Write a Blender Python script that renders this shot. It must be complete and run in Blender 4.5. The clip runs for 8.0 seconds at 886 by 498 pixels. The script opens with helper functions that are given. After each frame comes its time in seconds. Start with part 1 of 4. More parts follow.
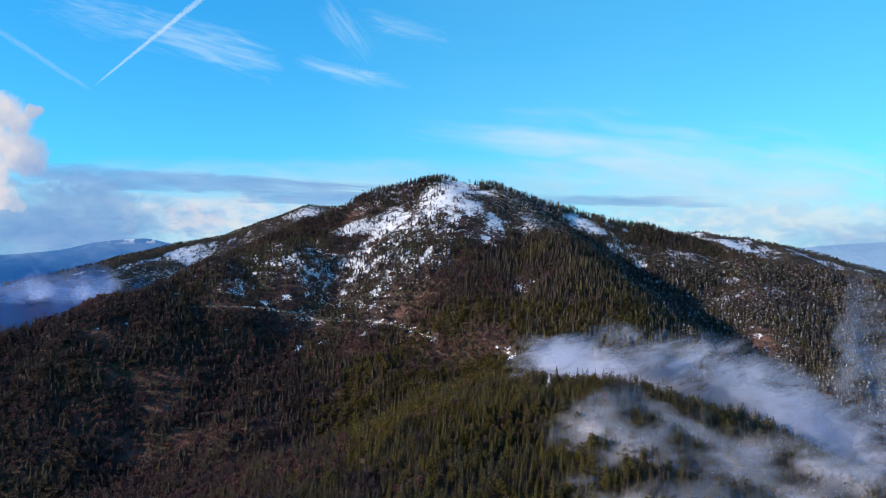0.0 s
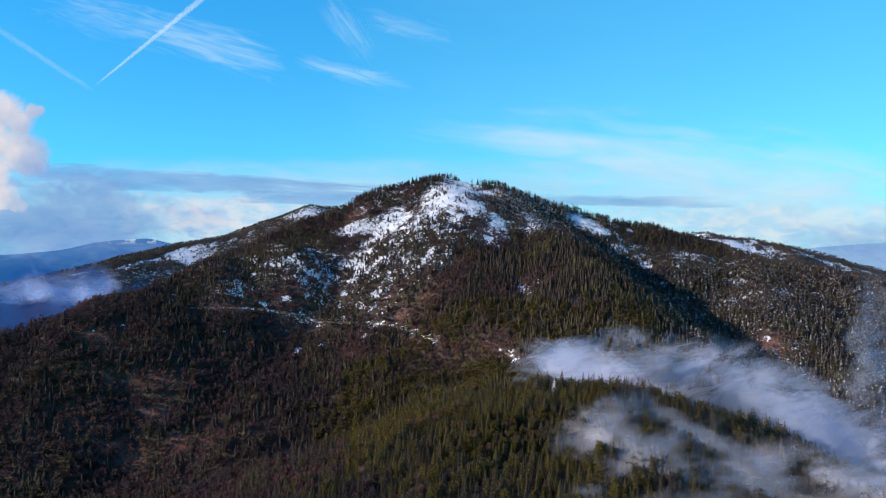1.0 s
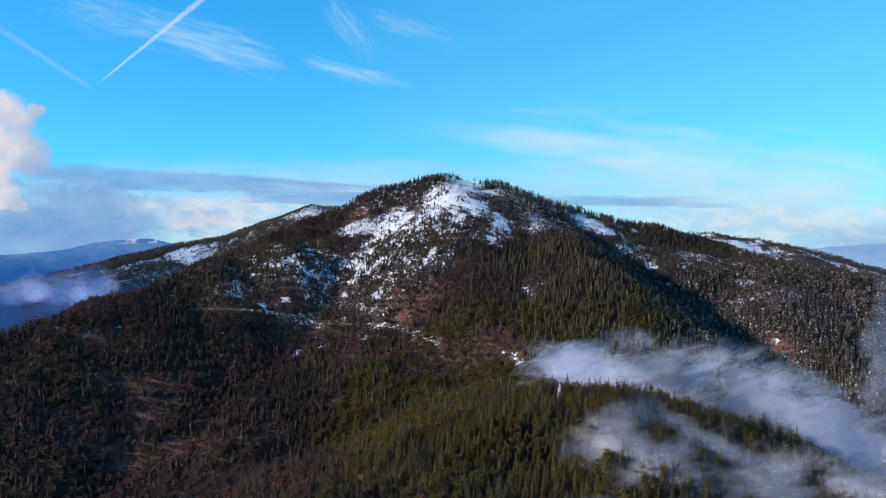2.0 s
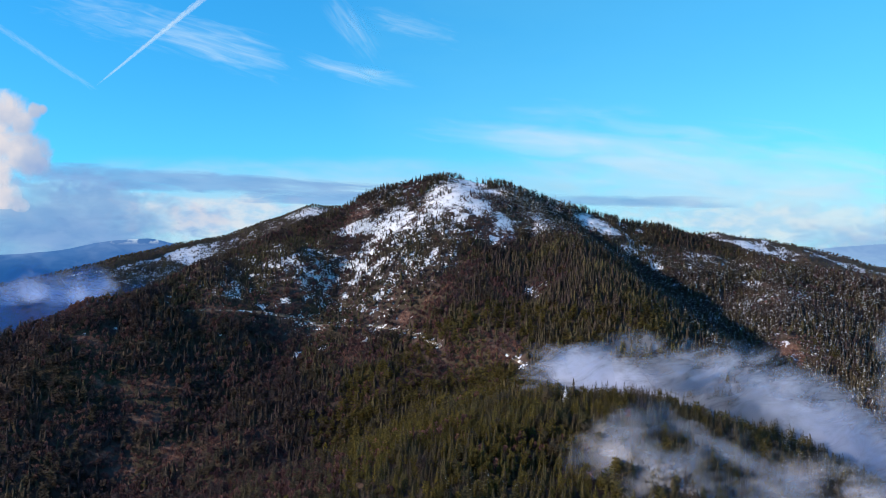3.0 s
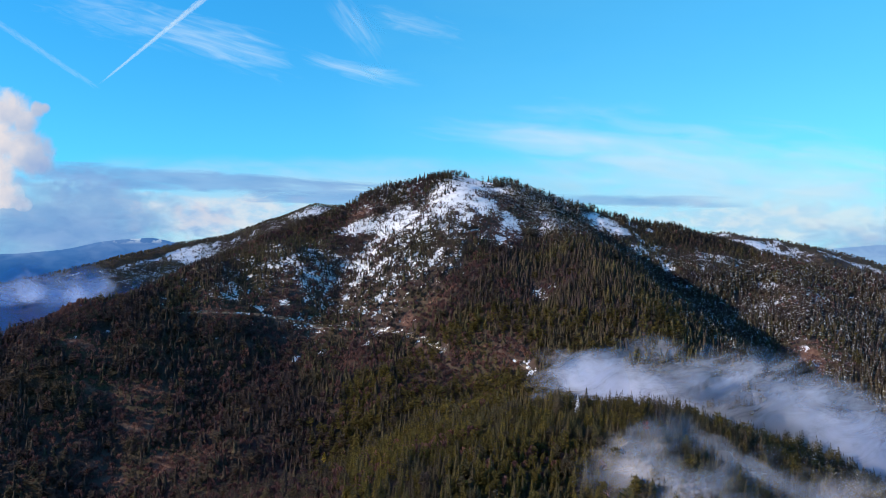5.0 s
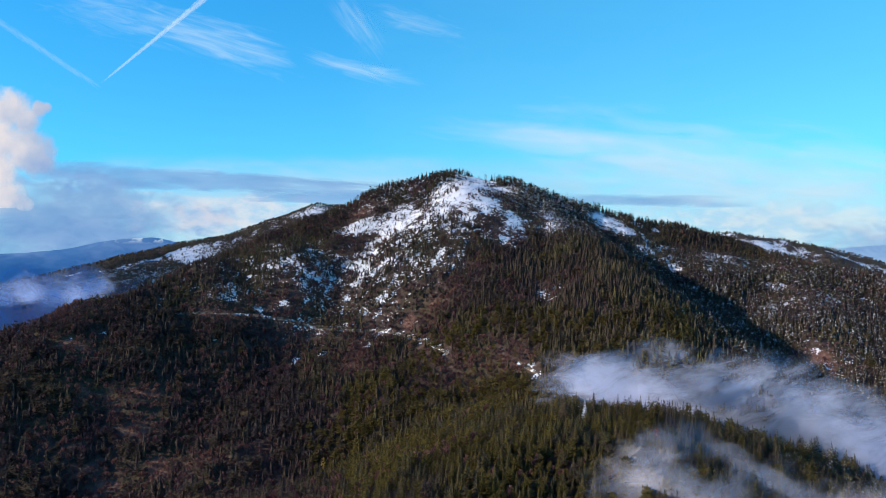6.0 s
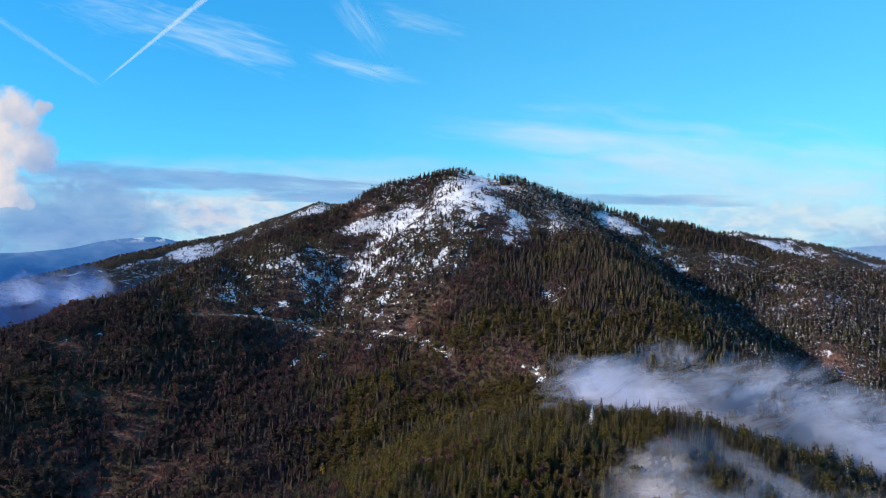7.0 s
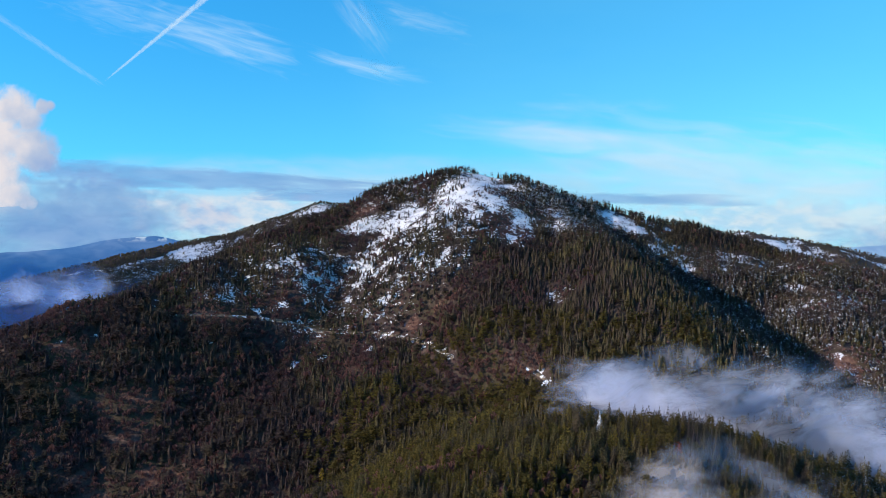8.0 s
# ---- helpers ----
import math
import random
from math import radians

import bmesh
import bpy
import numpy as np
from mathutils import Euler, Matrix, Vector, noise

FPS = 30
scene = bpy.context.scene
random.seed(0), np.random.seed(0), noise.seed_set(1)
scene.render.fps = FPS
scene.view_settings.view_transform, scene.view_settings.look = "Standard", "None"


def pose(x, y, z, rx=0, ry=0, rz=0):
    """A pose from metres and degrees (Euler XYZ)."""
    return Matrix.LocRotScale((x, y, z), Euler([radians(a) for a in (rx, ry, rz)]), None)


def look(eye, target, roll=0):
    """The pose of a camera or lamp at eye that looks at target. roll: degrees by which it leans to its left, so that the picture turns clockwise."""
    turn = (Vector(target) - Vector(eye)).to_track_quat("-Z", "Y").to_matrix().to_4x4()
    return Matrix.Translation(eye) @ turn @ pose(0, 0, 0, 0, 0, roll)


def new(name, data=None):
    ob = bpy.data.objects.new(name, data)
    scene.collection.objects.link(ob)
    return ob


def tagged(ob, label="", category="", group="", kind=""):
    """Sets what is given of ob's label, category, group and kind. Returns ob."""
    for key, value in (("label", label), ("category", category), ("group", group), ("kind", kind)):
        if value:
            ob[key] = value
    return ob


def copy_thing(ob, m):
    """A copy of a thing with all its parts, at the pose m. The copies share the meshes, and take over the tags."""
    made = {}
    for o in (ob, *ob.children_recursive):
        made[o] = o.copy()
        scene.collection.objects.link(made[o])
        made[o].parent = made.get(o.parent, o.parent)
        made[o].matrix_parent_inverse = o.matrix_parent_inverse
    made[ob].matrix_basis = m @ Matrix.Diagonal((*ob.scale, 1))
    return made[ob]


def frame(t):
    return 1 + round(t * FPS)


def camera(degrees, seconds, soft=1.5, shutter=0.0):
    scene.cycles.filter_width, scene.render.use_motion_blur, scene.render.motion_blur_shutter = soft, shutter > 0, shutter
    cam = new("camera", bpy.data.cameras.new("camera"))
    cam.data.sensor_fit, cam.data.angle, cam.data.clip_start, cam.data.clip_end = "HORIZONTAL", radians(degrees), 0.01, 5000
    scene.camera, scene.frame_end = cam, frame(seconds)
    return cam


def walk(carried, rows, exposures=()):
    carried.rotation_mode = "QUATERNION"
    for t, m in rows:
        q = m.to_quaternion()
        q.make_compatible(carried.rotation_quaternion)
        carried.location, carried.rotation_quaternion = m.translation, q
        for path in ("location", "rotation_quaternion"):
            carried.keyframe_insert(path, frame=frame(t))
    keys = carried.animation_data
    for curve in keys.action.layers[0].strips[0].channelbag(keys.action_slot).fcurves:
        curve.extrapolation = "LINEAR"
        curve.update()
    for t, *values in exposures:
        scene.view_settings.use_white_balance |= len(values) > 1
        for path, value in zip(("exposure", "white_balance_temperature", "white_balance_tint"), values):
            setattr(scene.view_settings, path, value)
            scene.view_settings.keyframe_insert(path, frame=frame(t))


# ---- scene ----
cam = camera(70.0, 8.0, soft=0.65)
PATH = [
    (0, (-0.00, 0.00, 340.00), (-0.0, 999.8, 319.1), 0.00),
    (0.5, (-0.18, 8.12, 340.03), (-1.6, 1007.9, 319.3), 0.02),
    (1, (-0.36, 16.25, 340.06), (-3.2, 1016.0, 319.6), 0.04),
    (1.5, (-0.54, 24.38, 340.09), (-4.9, 1024.2, 319.7), 0.05),
    (2.25, (-0.80, 36.56, 340.14), (-7.4, 1036.3, 319.9), 0.08),
    (3, (-1.07, 48.75, 340.19), (-10.1, 1048.5, 320.0), 0.10),
    (3.5, (-1.25, 56.88, 340.22), (-11.9, 1056.6, 319.9), 0.11),
    (4, (-1.43, 65.00, 340.25), (-13.8, 1064.7, 319.9), 0.13),
    (4.5, (-1.61, 73.12, 340.28), (-15.7, 1072.8, 319.7), 0.14),
    (5.25, (-1.88, 85.31, 340.33), (-18.7, 1085.0, 319.5), 0.16),
    (6, (-2.15, 97.50, 340.38), (-21.8, 1097.1, 319.1), 0.17),
    (6.5, (-2.32, 105.62, 340.41), (-23.9, 1105.2, 318.7), 0.18),
    (7, (-2.50, 113.75, 340.44), (-26.0, 1113.2, 318.4), 0.19),
    (7.5, (-2.68, 121.88, 340.47), (-28.2, 1121.3, 317.9), 0.20),
    (8, (-2.86, 130.00, 340.50), (-30.4, 1129.4, 317.5), 0.21),
]
walk(cam, [(t, look(eye, target, roll)) for t, eye, target, roll in PATH])

# ---- light ----
SUN_WAY = Vector((-0.90, -0.27, 0.39)).normalized()
world = bpy.data.worlds.new("sky")
scene.world = world
world.use_nodes = True
wn, wl = world.node_tree.nodes, world.node_tree.links
wn.clear()
sky = wn.new("ShaderNodeTexSky")
sky.sky_type, sky.sun_disc = "NISHITA", False
sky.sun_elevation, sky.sun_rotation = math.asin(SUN_WAY.z), math.atan2(SUN_WAY.x, SUN_WAY.y)
sky.altitude, sky.air_density, sky.dust_density, sky.ozone_density = 1200, 1.0, 0.0, 3.0
soft = wn.new("ShaderNodeGamma")
soft.inputs["Gamma"].default_value = 0.45
tone = wn.new("ShaderNodeVectorMath")
tone.operation = "MULTIPLY"
tone.inputs[1].default_value = (0.45, 1.95, 2.9)
# Overhead the sky deepens towards violet blue.
where, parts, deep, over, dome = (wn.new("ShaderNode" + kind) for kind in ("TexCoord", "SeparateXYZ", "MapRange", "Mix", "VectorMath"))
deep.interpolation_type = "SMOOTHSTEP"
deep.inputs[1].default_value, deep.inputs[2].default_value = 0.30, 0.85
over.data_type = "RGBA"
over.inputs[6].default_value, over.inputs[7].default_value = (1, 1, 1, 1), (1.35, 0.60, 0.85, 1)
dome.operation = "MULTIPLY"
glow = wn.new("ShaderNodeBackground")
glow.inputs["Strength"].default_value = 0.132
wout = wn.new("ShaderNodeOutputWorld")
wl.new(where.outputs["Generated"], parts.inputs[0])
wl.new(parts.outputs[2], deep.inputs[0])
rise, shade = wn.new("ShaderNodeMapRange"), wn.new("ShaderNodeMix")
rise.interpolation_type, shade.data_type = "SMOOTHSTEP", "RGBA"
rise.inputs[1].default_value, rise.inputs[2].default_value = 0.02, 0.38
shade.inputs[6].default_value, shade.inputs[7].default_value = (1.20, 1.07, 0.98, 1), (0.60, 0.88, 0.99, 1)
wl.new(parts.outputs[2], rise.inputs[0])
wl.new(rise.outputs[0], shade.inputs[0])
across, sides, both = wn.new("ShaderNodeMapRange"), wn.new("ShaderNodeMix"), wn.new("ShaderNodeVectorMath")
across.interpolation_type, sides.data_type, both.operation = "SMOOTHSTEP", "RGBA", "MULTIPLY"
across.inputs[1].default_value, across.inputs[2].default_value = -0.6, 0.5
sides.inputs[6].default_value, sides.inputs[7].default_value = (0.74, 0.91, 0.97, 1), (1.16, 1.05, 1.0, 1)
wl.new(parts.outputs[0], across.inputs[0])
wl.new(across.outputs[0], sides.inputs[0])
wl.new(shade.outputs[2], both.inputs[0])
wl.new(sides.outputs[2], both.inputs[1])
wl.new(both.outputs[0], over.inputs[6])
wl.new(deep.outputs[0], over.inputs[0])
wl.new(sky.outputs[0], soft.inputs["Color"])
wl.new(soft.outputs[0], tone.inputs[0])
wl.new(tone.outputs[0], dome.inputs[0])
wl.new(over.outputs[2], dome.inputs[1])
wl.new(dome.outputs[0], glow.inputs["Color"])
wl.new(glow.outputs[0], wout.inputs[0])
lamp = bpy.data.lights.new("sun", "SUN")
lamp.energy, lamp.angle, lamp.color = 4.3, radians(0.5), (1.0, 0.86, 0.72)
sun = new("sun", lamp)
sun.matrix_world = look(SUN_WAY * 900, (0, 0, 0))
scene.view_settings.exposure = 0.5

# ---- materials ----
class Nodes:
    """A small shorthand for building node trees."""

    def __init__(self, name):
        self.mat = bpy.data.materials.new(name)
        self.mat.use_nodes = True
        self.tree = self.mat.node_tree
        self.tree.nodes.clear()
        self.out = self.tree.nodes.new("ShaderNodeOutputMaterial")

    def add(self, kind, **given):
        node = self.tree.nodes.new("ShaderNode" + kind)
        for key, value in given.items():
            setattr(node, key, value)
        return node

    def feed(self, socket, value):
        if isinstance(value, bpy.types.NodeSocket):
            self.tree.links.new(value, socket)
        elif value is not None:
            socket.default_value = value

    def math(self, op, a, b=None, c=None, clamp=False):
        node = self.add("Math", operation=op, use_clamp=clamp)
        for socket, value in zip(node.inputs, (a, b, c)):
            self.feed(socket, value)
        return node.outputs[0]

    def value(self, name):
        return self.add("Attribute", attribute_name=name).outputs["Fac"]

    def vector(self, name):
        return self.add("Attribute", attribute_name=name).outputs["Vector"]

    def position(self):
        return self.add("NewGeometry").outputs["Position"]

    def noise(self, where, scale, detail=4.0, rough=0.55, stretch=None, distort=0.0):
        if stretch:
            m = self.add("Mapping")
            self.feed(m.inputs["Vector"], where)
            m.inputs["Scale"].default_value = stretch
            where = m.outputs[0]
        n = self.add("TexNoise")
        self.feed(n.inputs["Vector"], where)
        for key, v in (("Scale", scale), ("Detail", detail), ("Roughness", rough), ("Distortion", distort)):
            n.inputs[key].default_value = v
        return n.outputs["Fac"]

    def step(self, x, lo, hi, smooth=True):
        m = self.add("MapRange", interpolation_type="SMOOTHSTEP" if smooth else "LINEAR")
        self.feed(m.inputs[0], x)
        m.inputs[1].default_value, m.inputs[2].default_value = lo, hi
        return m.outputs[0]

    def ramp(self, x, *stops):
        r = self.add("ValToRGB")
        self.feed(r.inputs[0], x)
        e = r.color_ramp.elements
        while len(e) < len(stops):
            e.new(0.5)
        for item, (at, colour) in zip(e, stops):
            item.position, item.color = at, (*colour, 1)
        return r.outputs[0]

    def mix(self, x, a, b):
        m = self.add("Mix", data_type="RGBA")
        self.feed(m.inputs[0], x)
        self.feed(m.inputs[6], (*a, 1) if isinstance(a, tuple) else a)
        self.feed(m.inputs[7], (*b, 1) if isinstance(b, tuple) else b)
        return m.outputs[2]

    def bump(self, height, strength, distance):
        b = self.add("Bump")
        self.feed(b.inputs["Height"], height)
        b.inputs["Strength"].default_value, b.inputs["Distance"].default_value = strength, distance
        return b.outputs[0]

    def surface(self, colour, rough=0.9, normal=None, gloss=0.15):
        p = self.add("BsdfPrincipled")
        self.feed(p.inputs["Base Color"], (*colour, 1) if isinstance(colour, tuple) else colour)
        self.feed(p.inputs["Roughness"], rough)
        p.inputs["Specular IOR Level"].default_value = gloss
        if normal:
            self.feed(p.inputs["Normal"], normal)
        self.tree.links.new(p.outputs[0], self.out.inputs[0])
        return self.mat


def ground_material():
    n = Nodes("mountain_ground")
    at = n.position()
    fine, mid, big = n.noise(at, 0.35, 6, 0.65), n.noise(at, 0.07, 5), n.noise(at, 0.012, 4)
    soil = n.ramp(mid, (0.3, (0.032, 0.021, 0.019)), (0.5, (0.062, 0.041, 0.034)), (0.7, (0.10, 0.066, 0.052)))
    grass = n.ramp(fine, (0.3, (0.024, 0.020, 0.011)), (0.7, (0.080, 0.058, 0.032)))
    earth = n.mix(n.step(big, 0.42, 0.6), soil, grass)
    bare = n.math("MULTIPLY", n.step(n.math("ADD", n.value("bare"), n.math("MULTIPLY", n.math("SUBTRACT", mid, 0.5), 3.0)), 0.3, 0.9), 0.8)
    earth = n.mix(bare, earth, n.ramp(fine, (0.3, (0.080, 0.040, 0.030)), (0.5, (0.14, 0.068, 0.048)), (0.72, (0.23, 0.14, 0.10))))
    patchy = n.math("ADD", n.math("MULTIPLY", mid, 0.6), n.math("MULTIPLY", fine, 1.1))
    cover = n.math("ADD", n.value("snow"), n.math("MULTIPLY", n.math("SUBTRACT", patchy, 0.85), 1.9))
    cover = n.math("MULTIPLY", n.step(cover, 0.44, 0.56), n.step(n.value("snow"), 0.06, 0.22))
    white = n.ramp(mid, (0.3, (0.58, 0.60, 0.64)), (0.7, (0.72, 0.72, 0.73)))
    return n.surface(n.mix(cover, earth, white), 0.85, n.bump(n.math("ADD", fine, mid), 0.8, 1.5))


def foliage_material(name, dark, mid, light, frosty=(0.62, 0.66, 0.70)):
    n = Nodes(name)
    tint, frost = n.value("tint"), n.value("frost")
    colour = n.ramp(tint, (0.0, dark), (0.5, mid), (1.0, light))
    rand = n.add("NewGeometry").outputs["Random Per Island"]
    hsv = n.add("HueSaturation")
    n.feed(hsv.inputs["Color"], colour)
    n.feed(hsv.inputs["Value"], n.math("ADD", 0.72, n.math("MULTIPLY", rand, 0.56)))
    n.feed(hsv.inputs["Hue"], n.math("ADD", 0.485, n.math("MULTIPLY", n.noise(n.position(), 0.9, 2), 0.03)))
    speck = n.noise(n.position(), 1.2, 4, 0.75)
    on = n.step(n.math("ADD", frost, n.math("SUBTRACT", n.math("ADD", n.math("MULTIPLY", speck, 0.95), n.math("MULTIPLY", rand, 0.26)), 0.57)), 0.42, 0.56)
    tone = n.mix(on, hsv.outputs[0], frosty)
    n.surface(tone, 0.85, None, 0.12)
    # Thin needles and twigs let some of the light through.
    leaf, back, both = n.out.inputs[0].links[0].from_socket, n.add("BsdfTranslucent"), n.add("MixShader")
    n.feed(back.inputs["Color"], tone)
    both.inputs[0].default_value = 0.30
    n.feed(both.inputs[1], leaf)
    n.feed(both.inputs[2], back.outputs[0])
    n.feed(n.out.inputs[0], both.outputs[0])
    return n.mat


def bark_material():
    n = Nodes("bark")
    at = n.position()
    g = n.noise(at, 2.5, 5, 0.6, (1, 1, 0.2))
    return n.surface(n.ramp(g, (0.3, (0.05, 0.038, 0.03)), (0.7, (0.16, 0.125, 0.10))), 0.95, n.bump(g, 0.5, 0.1))


GROUND = ground_material()
SPRUCE = foliage_material("spruce_needles", (0.053, 0.037, 0.036), (0.073, 0.058, 0.034), (0.096, 0.081, 0.030))
PINE = foliage_material("pine_needles", (0.054, 0.044, 0.014), (0.088, 0.068, 0.018), (0.132, 0.101, 0.022))
TWIG = foliage_material("bare_twigs", (0.076, 0.042, 0.046), (0.128, 0.064, 0.059), (0.200, 0.100, 0.076))
RUSSET = foliage_material("russet_leaves", (0.12, 0.024, 0.014), (0.19, 0.042, 0.024), (0.25, 0.07, 0.04))
GOLD = foliage_material("golden_needles", (0.20, 0.13, 0.02), (0.28, 0.20, 0.03), (0.36, 0.26, 0.05))
SNOWY_GAP = foliage_material("snowy_gap_white", (0.45, 0.48, 0.52), (0.58, 0.60, 0.63), (0.68, 0.70, 0.72))
BARK = bark_material()

# ---- lie of the land ----
rng = np.random.default_rng(7)
LATTICE = rng.random((256, 256))


def grain(x, y, size):
    """Smooth value noise, 0 to 1, of that grain size in metres."""
    u, v = np.asarray(x) / size + 900.37, np.asarray(y) / size + 700.71
    i, j = np.floor(u).astype(int), np.floor(v).astype(int)
    a, b = u - i, v - j
    a, b = a * a * (3 - 2 * a), b * b * (3 - 2 * b)
    at = lambda p, q: LATTICE[p % 256, q % 256]
    return (at(i, j) * (1 - a) + at(i + 1, j) * a) * (1 - b) + (at(i, j + 1) * (1 - a) + at(i + 1, j + 1) * a) * b


def fractal(x, y, size, octaves=4):
    total, weight = 0, 0
    for o in range(octaves):
        total, weight = total + grain(x + 37 * o, y - 53 * o, size / 2**o) / 1.8**o, weight + 1 / 1.8**o
    return total / weight


# Crest lines of the mountain: places along each crest, then how steeply the flanks fall.
WEST_RIDGE = [(-6, 1290, 446), (-110, 1280, 430), (-202, 1232, 387), (-287, 1131, 341), (-355, 1039, 299), (-414, 963, 266), (-473, 910, 243), (-587, 840, 198), (-780, 762, 135)]
EAST_RIDGE = [(-6, 1290, 446), (98, 1280, 431), (250, 1300, 391), (402, 1300, 357), (490, 1300, 336), (553, 1200, 299), (654, 1100, 277), (735, 1050, 256), (950, 950, 190)]
SHADED_SPUR = [(98, 1280, 432), (148, 1169, 380), (176, 1001, 328), (191, 888, 293), (207, 796, 257), (234, 723, 217), (276, 649, 165)]
EAST_SPUR = [(553, 1200, 299), (520, 1050, 265), (470, 900, 214), (490, 780, 170), (520, 650, 110)]
FACE_SPUR = [(-6, 1290, 446), (20, 1180, 422), (70, 1010, 324), (100, 900, 252), (95, 820, 200), (85, 705, 168), (92, 622, 187), (156, 590, 191), (208, 560, 176), (244, 530, 163), (275, 500, 155), (330, 470, 144), (440, 420, 100), (560, 360, 50)]
NEAR_SPUR = [(92, 622, 187), (10, 525, 178), (-40, 420, 145)]
FRONT_SPUR = [(156, 590, 191), (135, 535, 190), (170, 450, 160), (200, 350, 112)]
FAR_WEST_RIDGE = [(-300, 2700, 460), (-533, 2583, 460), (-789, 2300, 342), (-929, 2150, 305), (-1014, 1850, 256), (-1190, 1700, 208), (-1600, 1500, 110)]
FAR_EAST_RIDGE = [(402, 1300, 350), (560, 1600, 330), (634, 1750, 345), (692, 1700, 353), (829, 1700, 332), (980, 1700, 299), (1117, 1700, 257), (1300, 1650, 200)]
CRESTS = {
    "west_ridge": (WEST_RIDGE, 0.477, 0.00094),
    "east_ridge": (EAST_RIDGE, 0.50, 0.00075),
    "shaded_spur": (SHADED_SPUR, 0.5, 0.0010),
    "east_spur": (EAST_SPUR, 0.46, 0.0008),
    "face_spur": (FACE_SPUR, 0.496, 0.00088),
    "near_spur": (NEAR_SPUR, 0.222, 0.00054),
    "front_spur": (FRONT_SPUR, 0.28, 0.0006),
    "far_west_ridge": (FAR_WEST_RIDGE, 0.36, 0.0002),
    "far_east_ridge": (FAR_EAST_RIDGE, 0.36, 0.0003),
}


# Swells and hollows of the slopes: middle, rise, breadth.
SWELLS = [(-130, 885, -25, 62), (-140, 705, -22, 60), (-380, 745, -14, 60), (-235, 1030, 12, 60), (330, 800, 8, 50), (-40, 880, -8, 45)]


def flank(x, y, nodes, steep, bend):
    best = np.full(np.shape(x), -1e4)
    for a, b in zip(nodes[:-1], nodes[1:]):
        dx, dy = b[0] - a[0], b[1] - a[1]
        t = np.clip(((x - a[0]) * dx + (y - a[1]) * dy) / (dx * dx + dy * dy), 0, 1)
        d = np.sqrt(np.hypot(x - a[0] - t * dx, y - a[1] - t * dy) ** 2 + 400) - 20
        best = np.maximum(best, a[2] + t * (b[2] - a[2]) - steep * d - bend * np.minimum(d, 260) ** 2)
    return best


def height(x, y):
    x, y = np.asarray(x, float), np.asarray(y, float)
    all_flanks = np.array([flank(x, y, *c) for c in CRESTS.values()] + [np.zeros(x.shape)])
    top = all_flanks.max(0)
    z = top + 9 * np.log(np.exp((all_flanks - top) / 9).sum(0))
    for cx, cy, rise, wide in SWELLS:
        z = z + rise * np.exp(-((x - cx) ** 2 + (y - cy) ** 2) / (2 * wide * wide))
    lump = (fractal(x, y, 90, 3) - 0.5) * 16 + (fractal(x + 300, y, 26, 2) - 0.5) * 5
    return z + lump * np.clip(z / 90, 0.2, 1)


def disc(x, y, cx, cy, rx, ry, turn=0.0):
    """1 at the middle of an oval of ground, 0 from its edge outwards."""
    c, s = math.cos(radians(turn)), math.sin(radians(turn))
    u, v = ((x - cx) * c + (y - cy) * s) / rx, ((y - cy) * c - (x - cx) * s) / ry
    return np.clip(1 - (u * u + v * v), 0, 1)


# Open snowfields: middle, half length, half breadth.
FIELDS = [(2, 1165, 62, 82), (29, 1208, 46, 48), (-29, 1108, 30, 44), (-92, 1128, 46, 60), (-154, 1136, 54, 26), (45, 1125, 36, 48), (81, 1234, 24, 14), (270, 1244, 40, 36), (292, 1217, 24, 26), (90, 1090, 18, 34), (36, 1262, 40, 26)]
# Small clearings with lying snow.
FACE_GLADES = [(-91, 1025, 7.6, 21), (-226, 1071, 11, 21), (-224, 1016, 10, 12), (-254, 1026, 12, 9.9), (-205, 1012, 12, 6.2), (-215, 991, 8.2, 7.3), (-299, 1007, 5, 5.9), (-307, 963, 7.9, 6), (-238, 962, 11, 4.4), (-270, 951, 11, 5.2), (-147, 1008, 10, 8.3), (-84, 986, 11, 8.5), (-105, 968, 9.6, 7.6), (-89, 968, 9.6, 6.5), (-106, 949, 7.8, 4.5), (-29, 987, 8.2, 7.2), (-10, 974, 8, 4.2), (-21, 1002, 10, 9.1), (5, 1046, 7.8, 13), (21, 1072, 11, 9.8), (45, 1088, 13, 11), (-188, 1065, 8.9, 12), (-139, 1033, 8.6, 11), (-157, 988, 7.4, 6.3)]
ROADSIDE_GLADES = [(-204, 890, 6.6, 11), (-171, 901, 5.9, 6.7), (-115, 906, 4.5, 4.4), (-95, 925, 6.8, 3), (-74, 912, 5.2, 5.5), (-59, 896, 8.8, 6.5), (-41, 873, 10, 5.5), (-23, 852, 6.3, 4.5), (-13, 833, 4.1, 5.6), (-95, 889, 4.4, 3), (77, 766, 5.6, 4.6), (82, 748, 7.2, 6.8), (-52, 920, 3.8, 3.3)]
WEST_GLADES = [(-423, 920, 3.8, 5.5), (-391, 937, 11, 4.8), (-392, 924, 6.8, 3.8), (-434, 866, 8.5, 3), (-393, 876, 6.5, 3.8), (-461, 839, 3.4, 3), (-304, 883, 4.3, 3), (-336, 818, 2.7, 3), (-311, 822, 4, 3)]
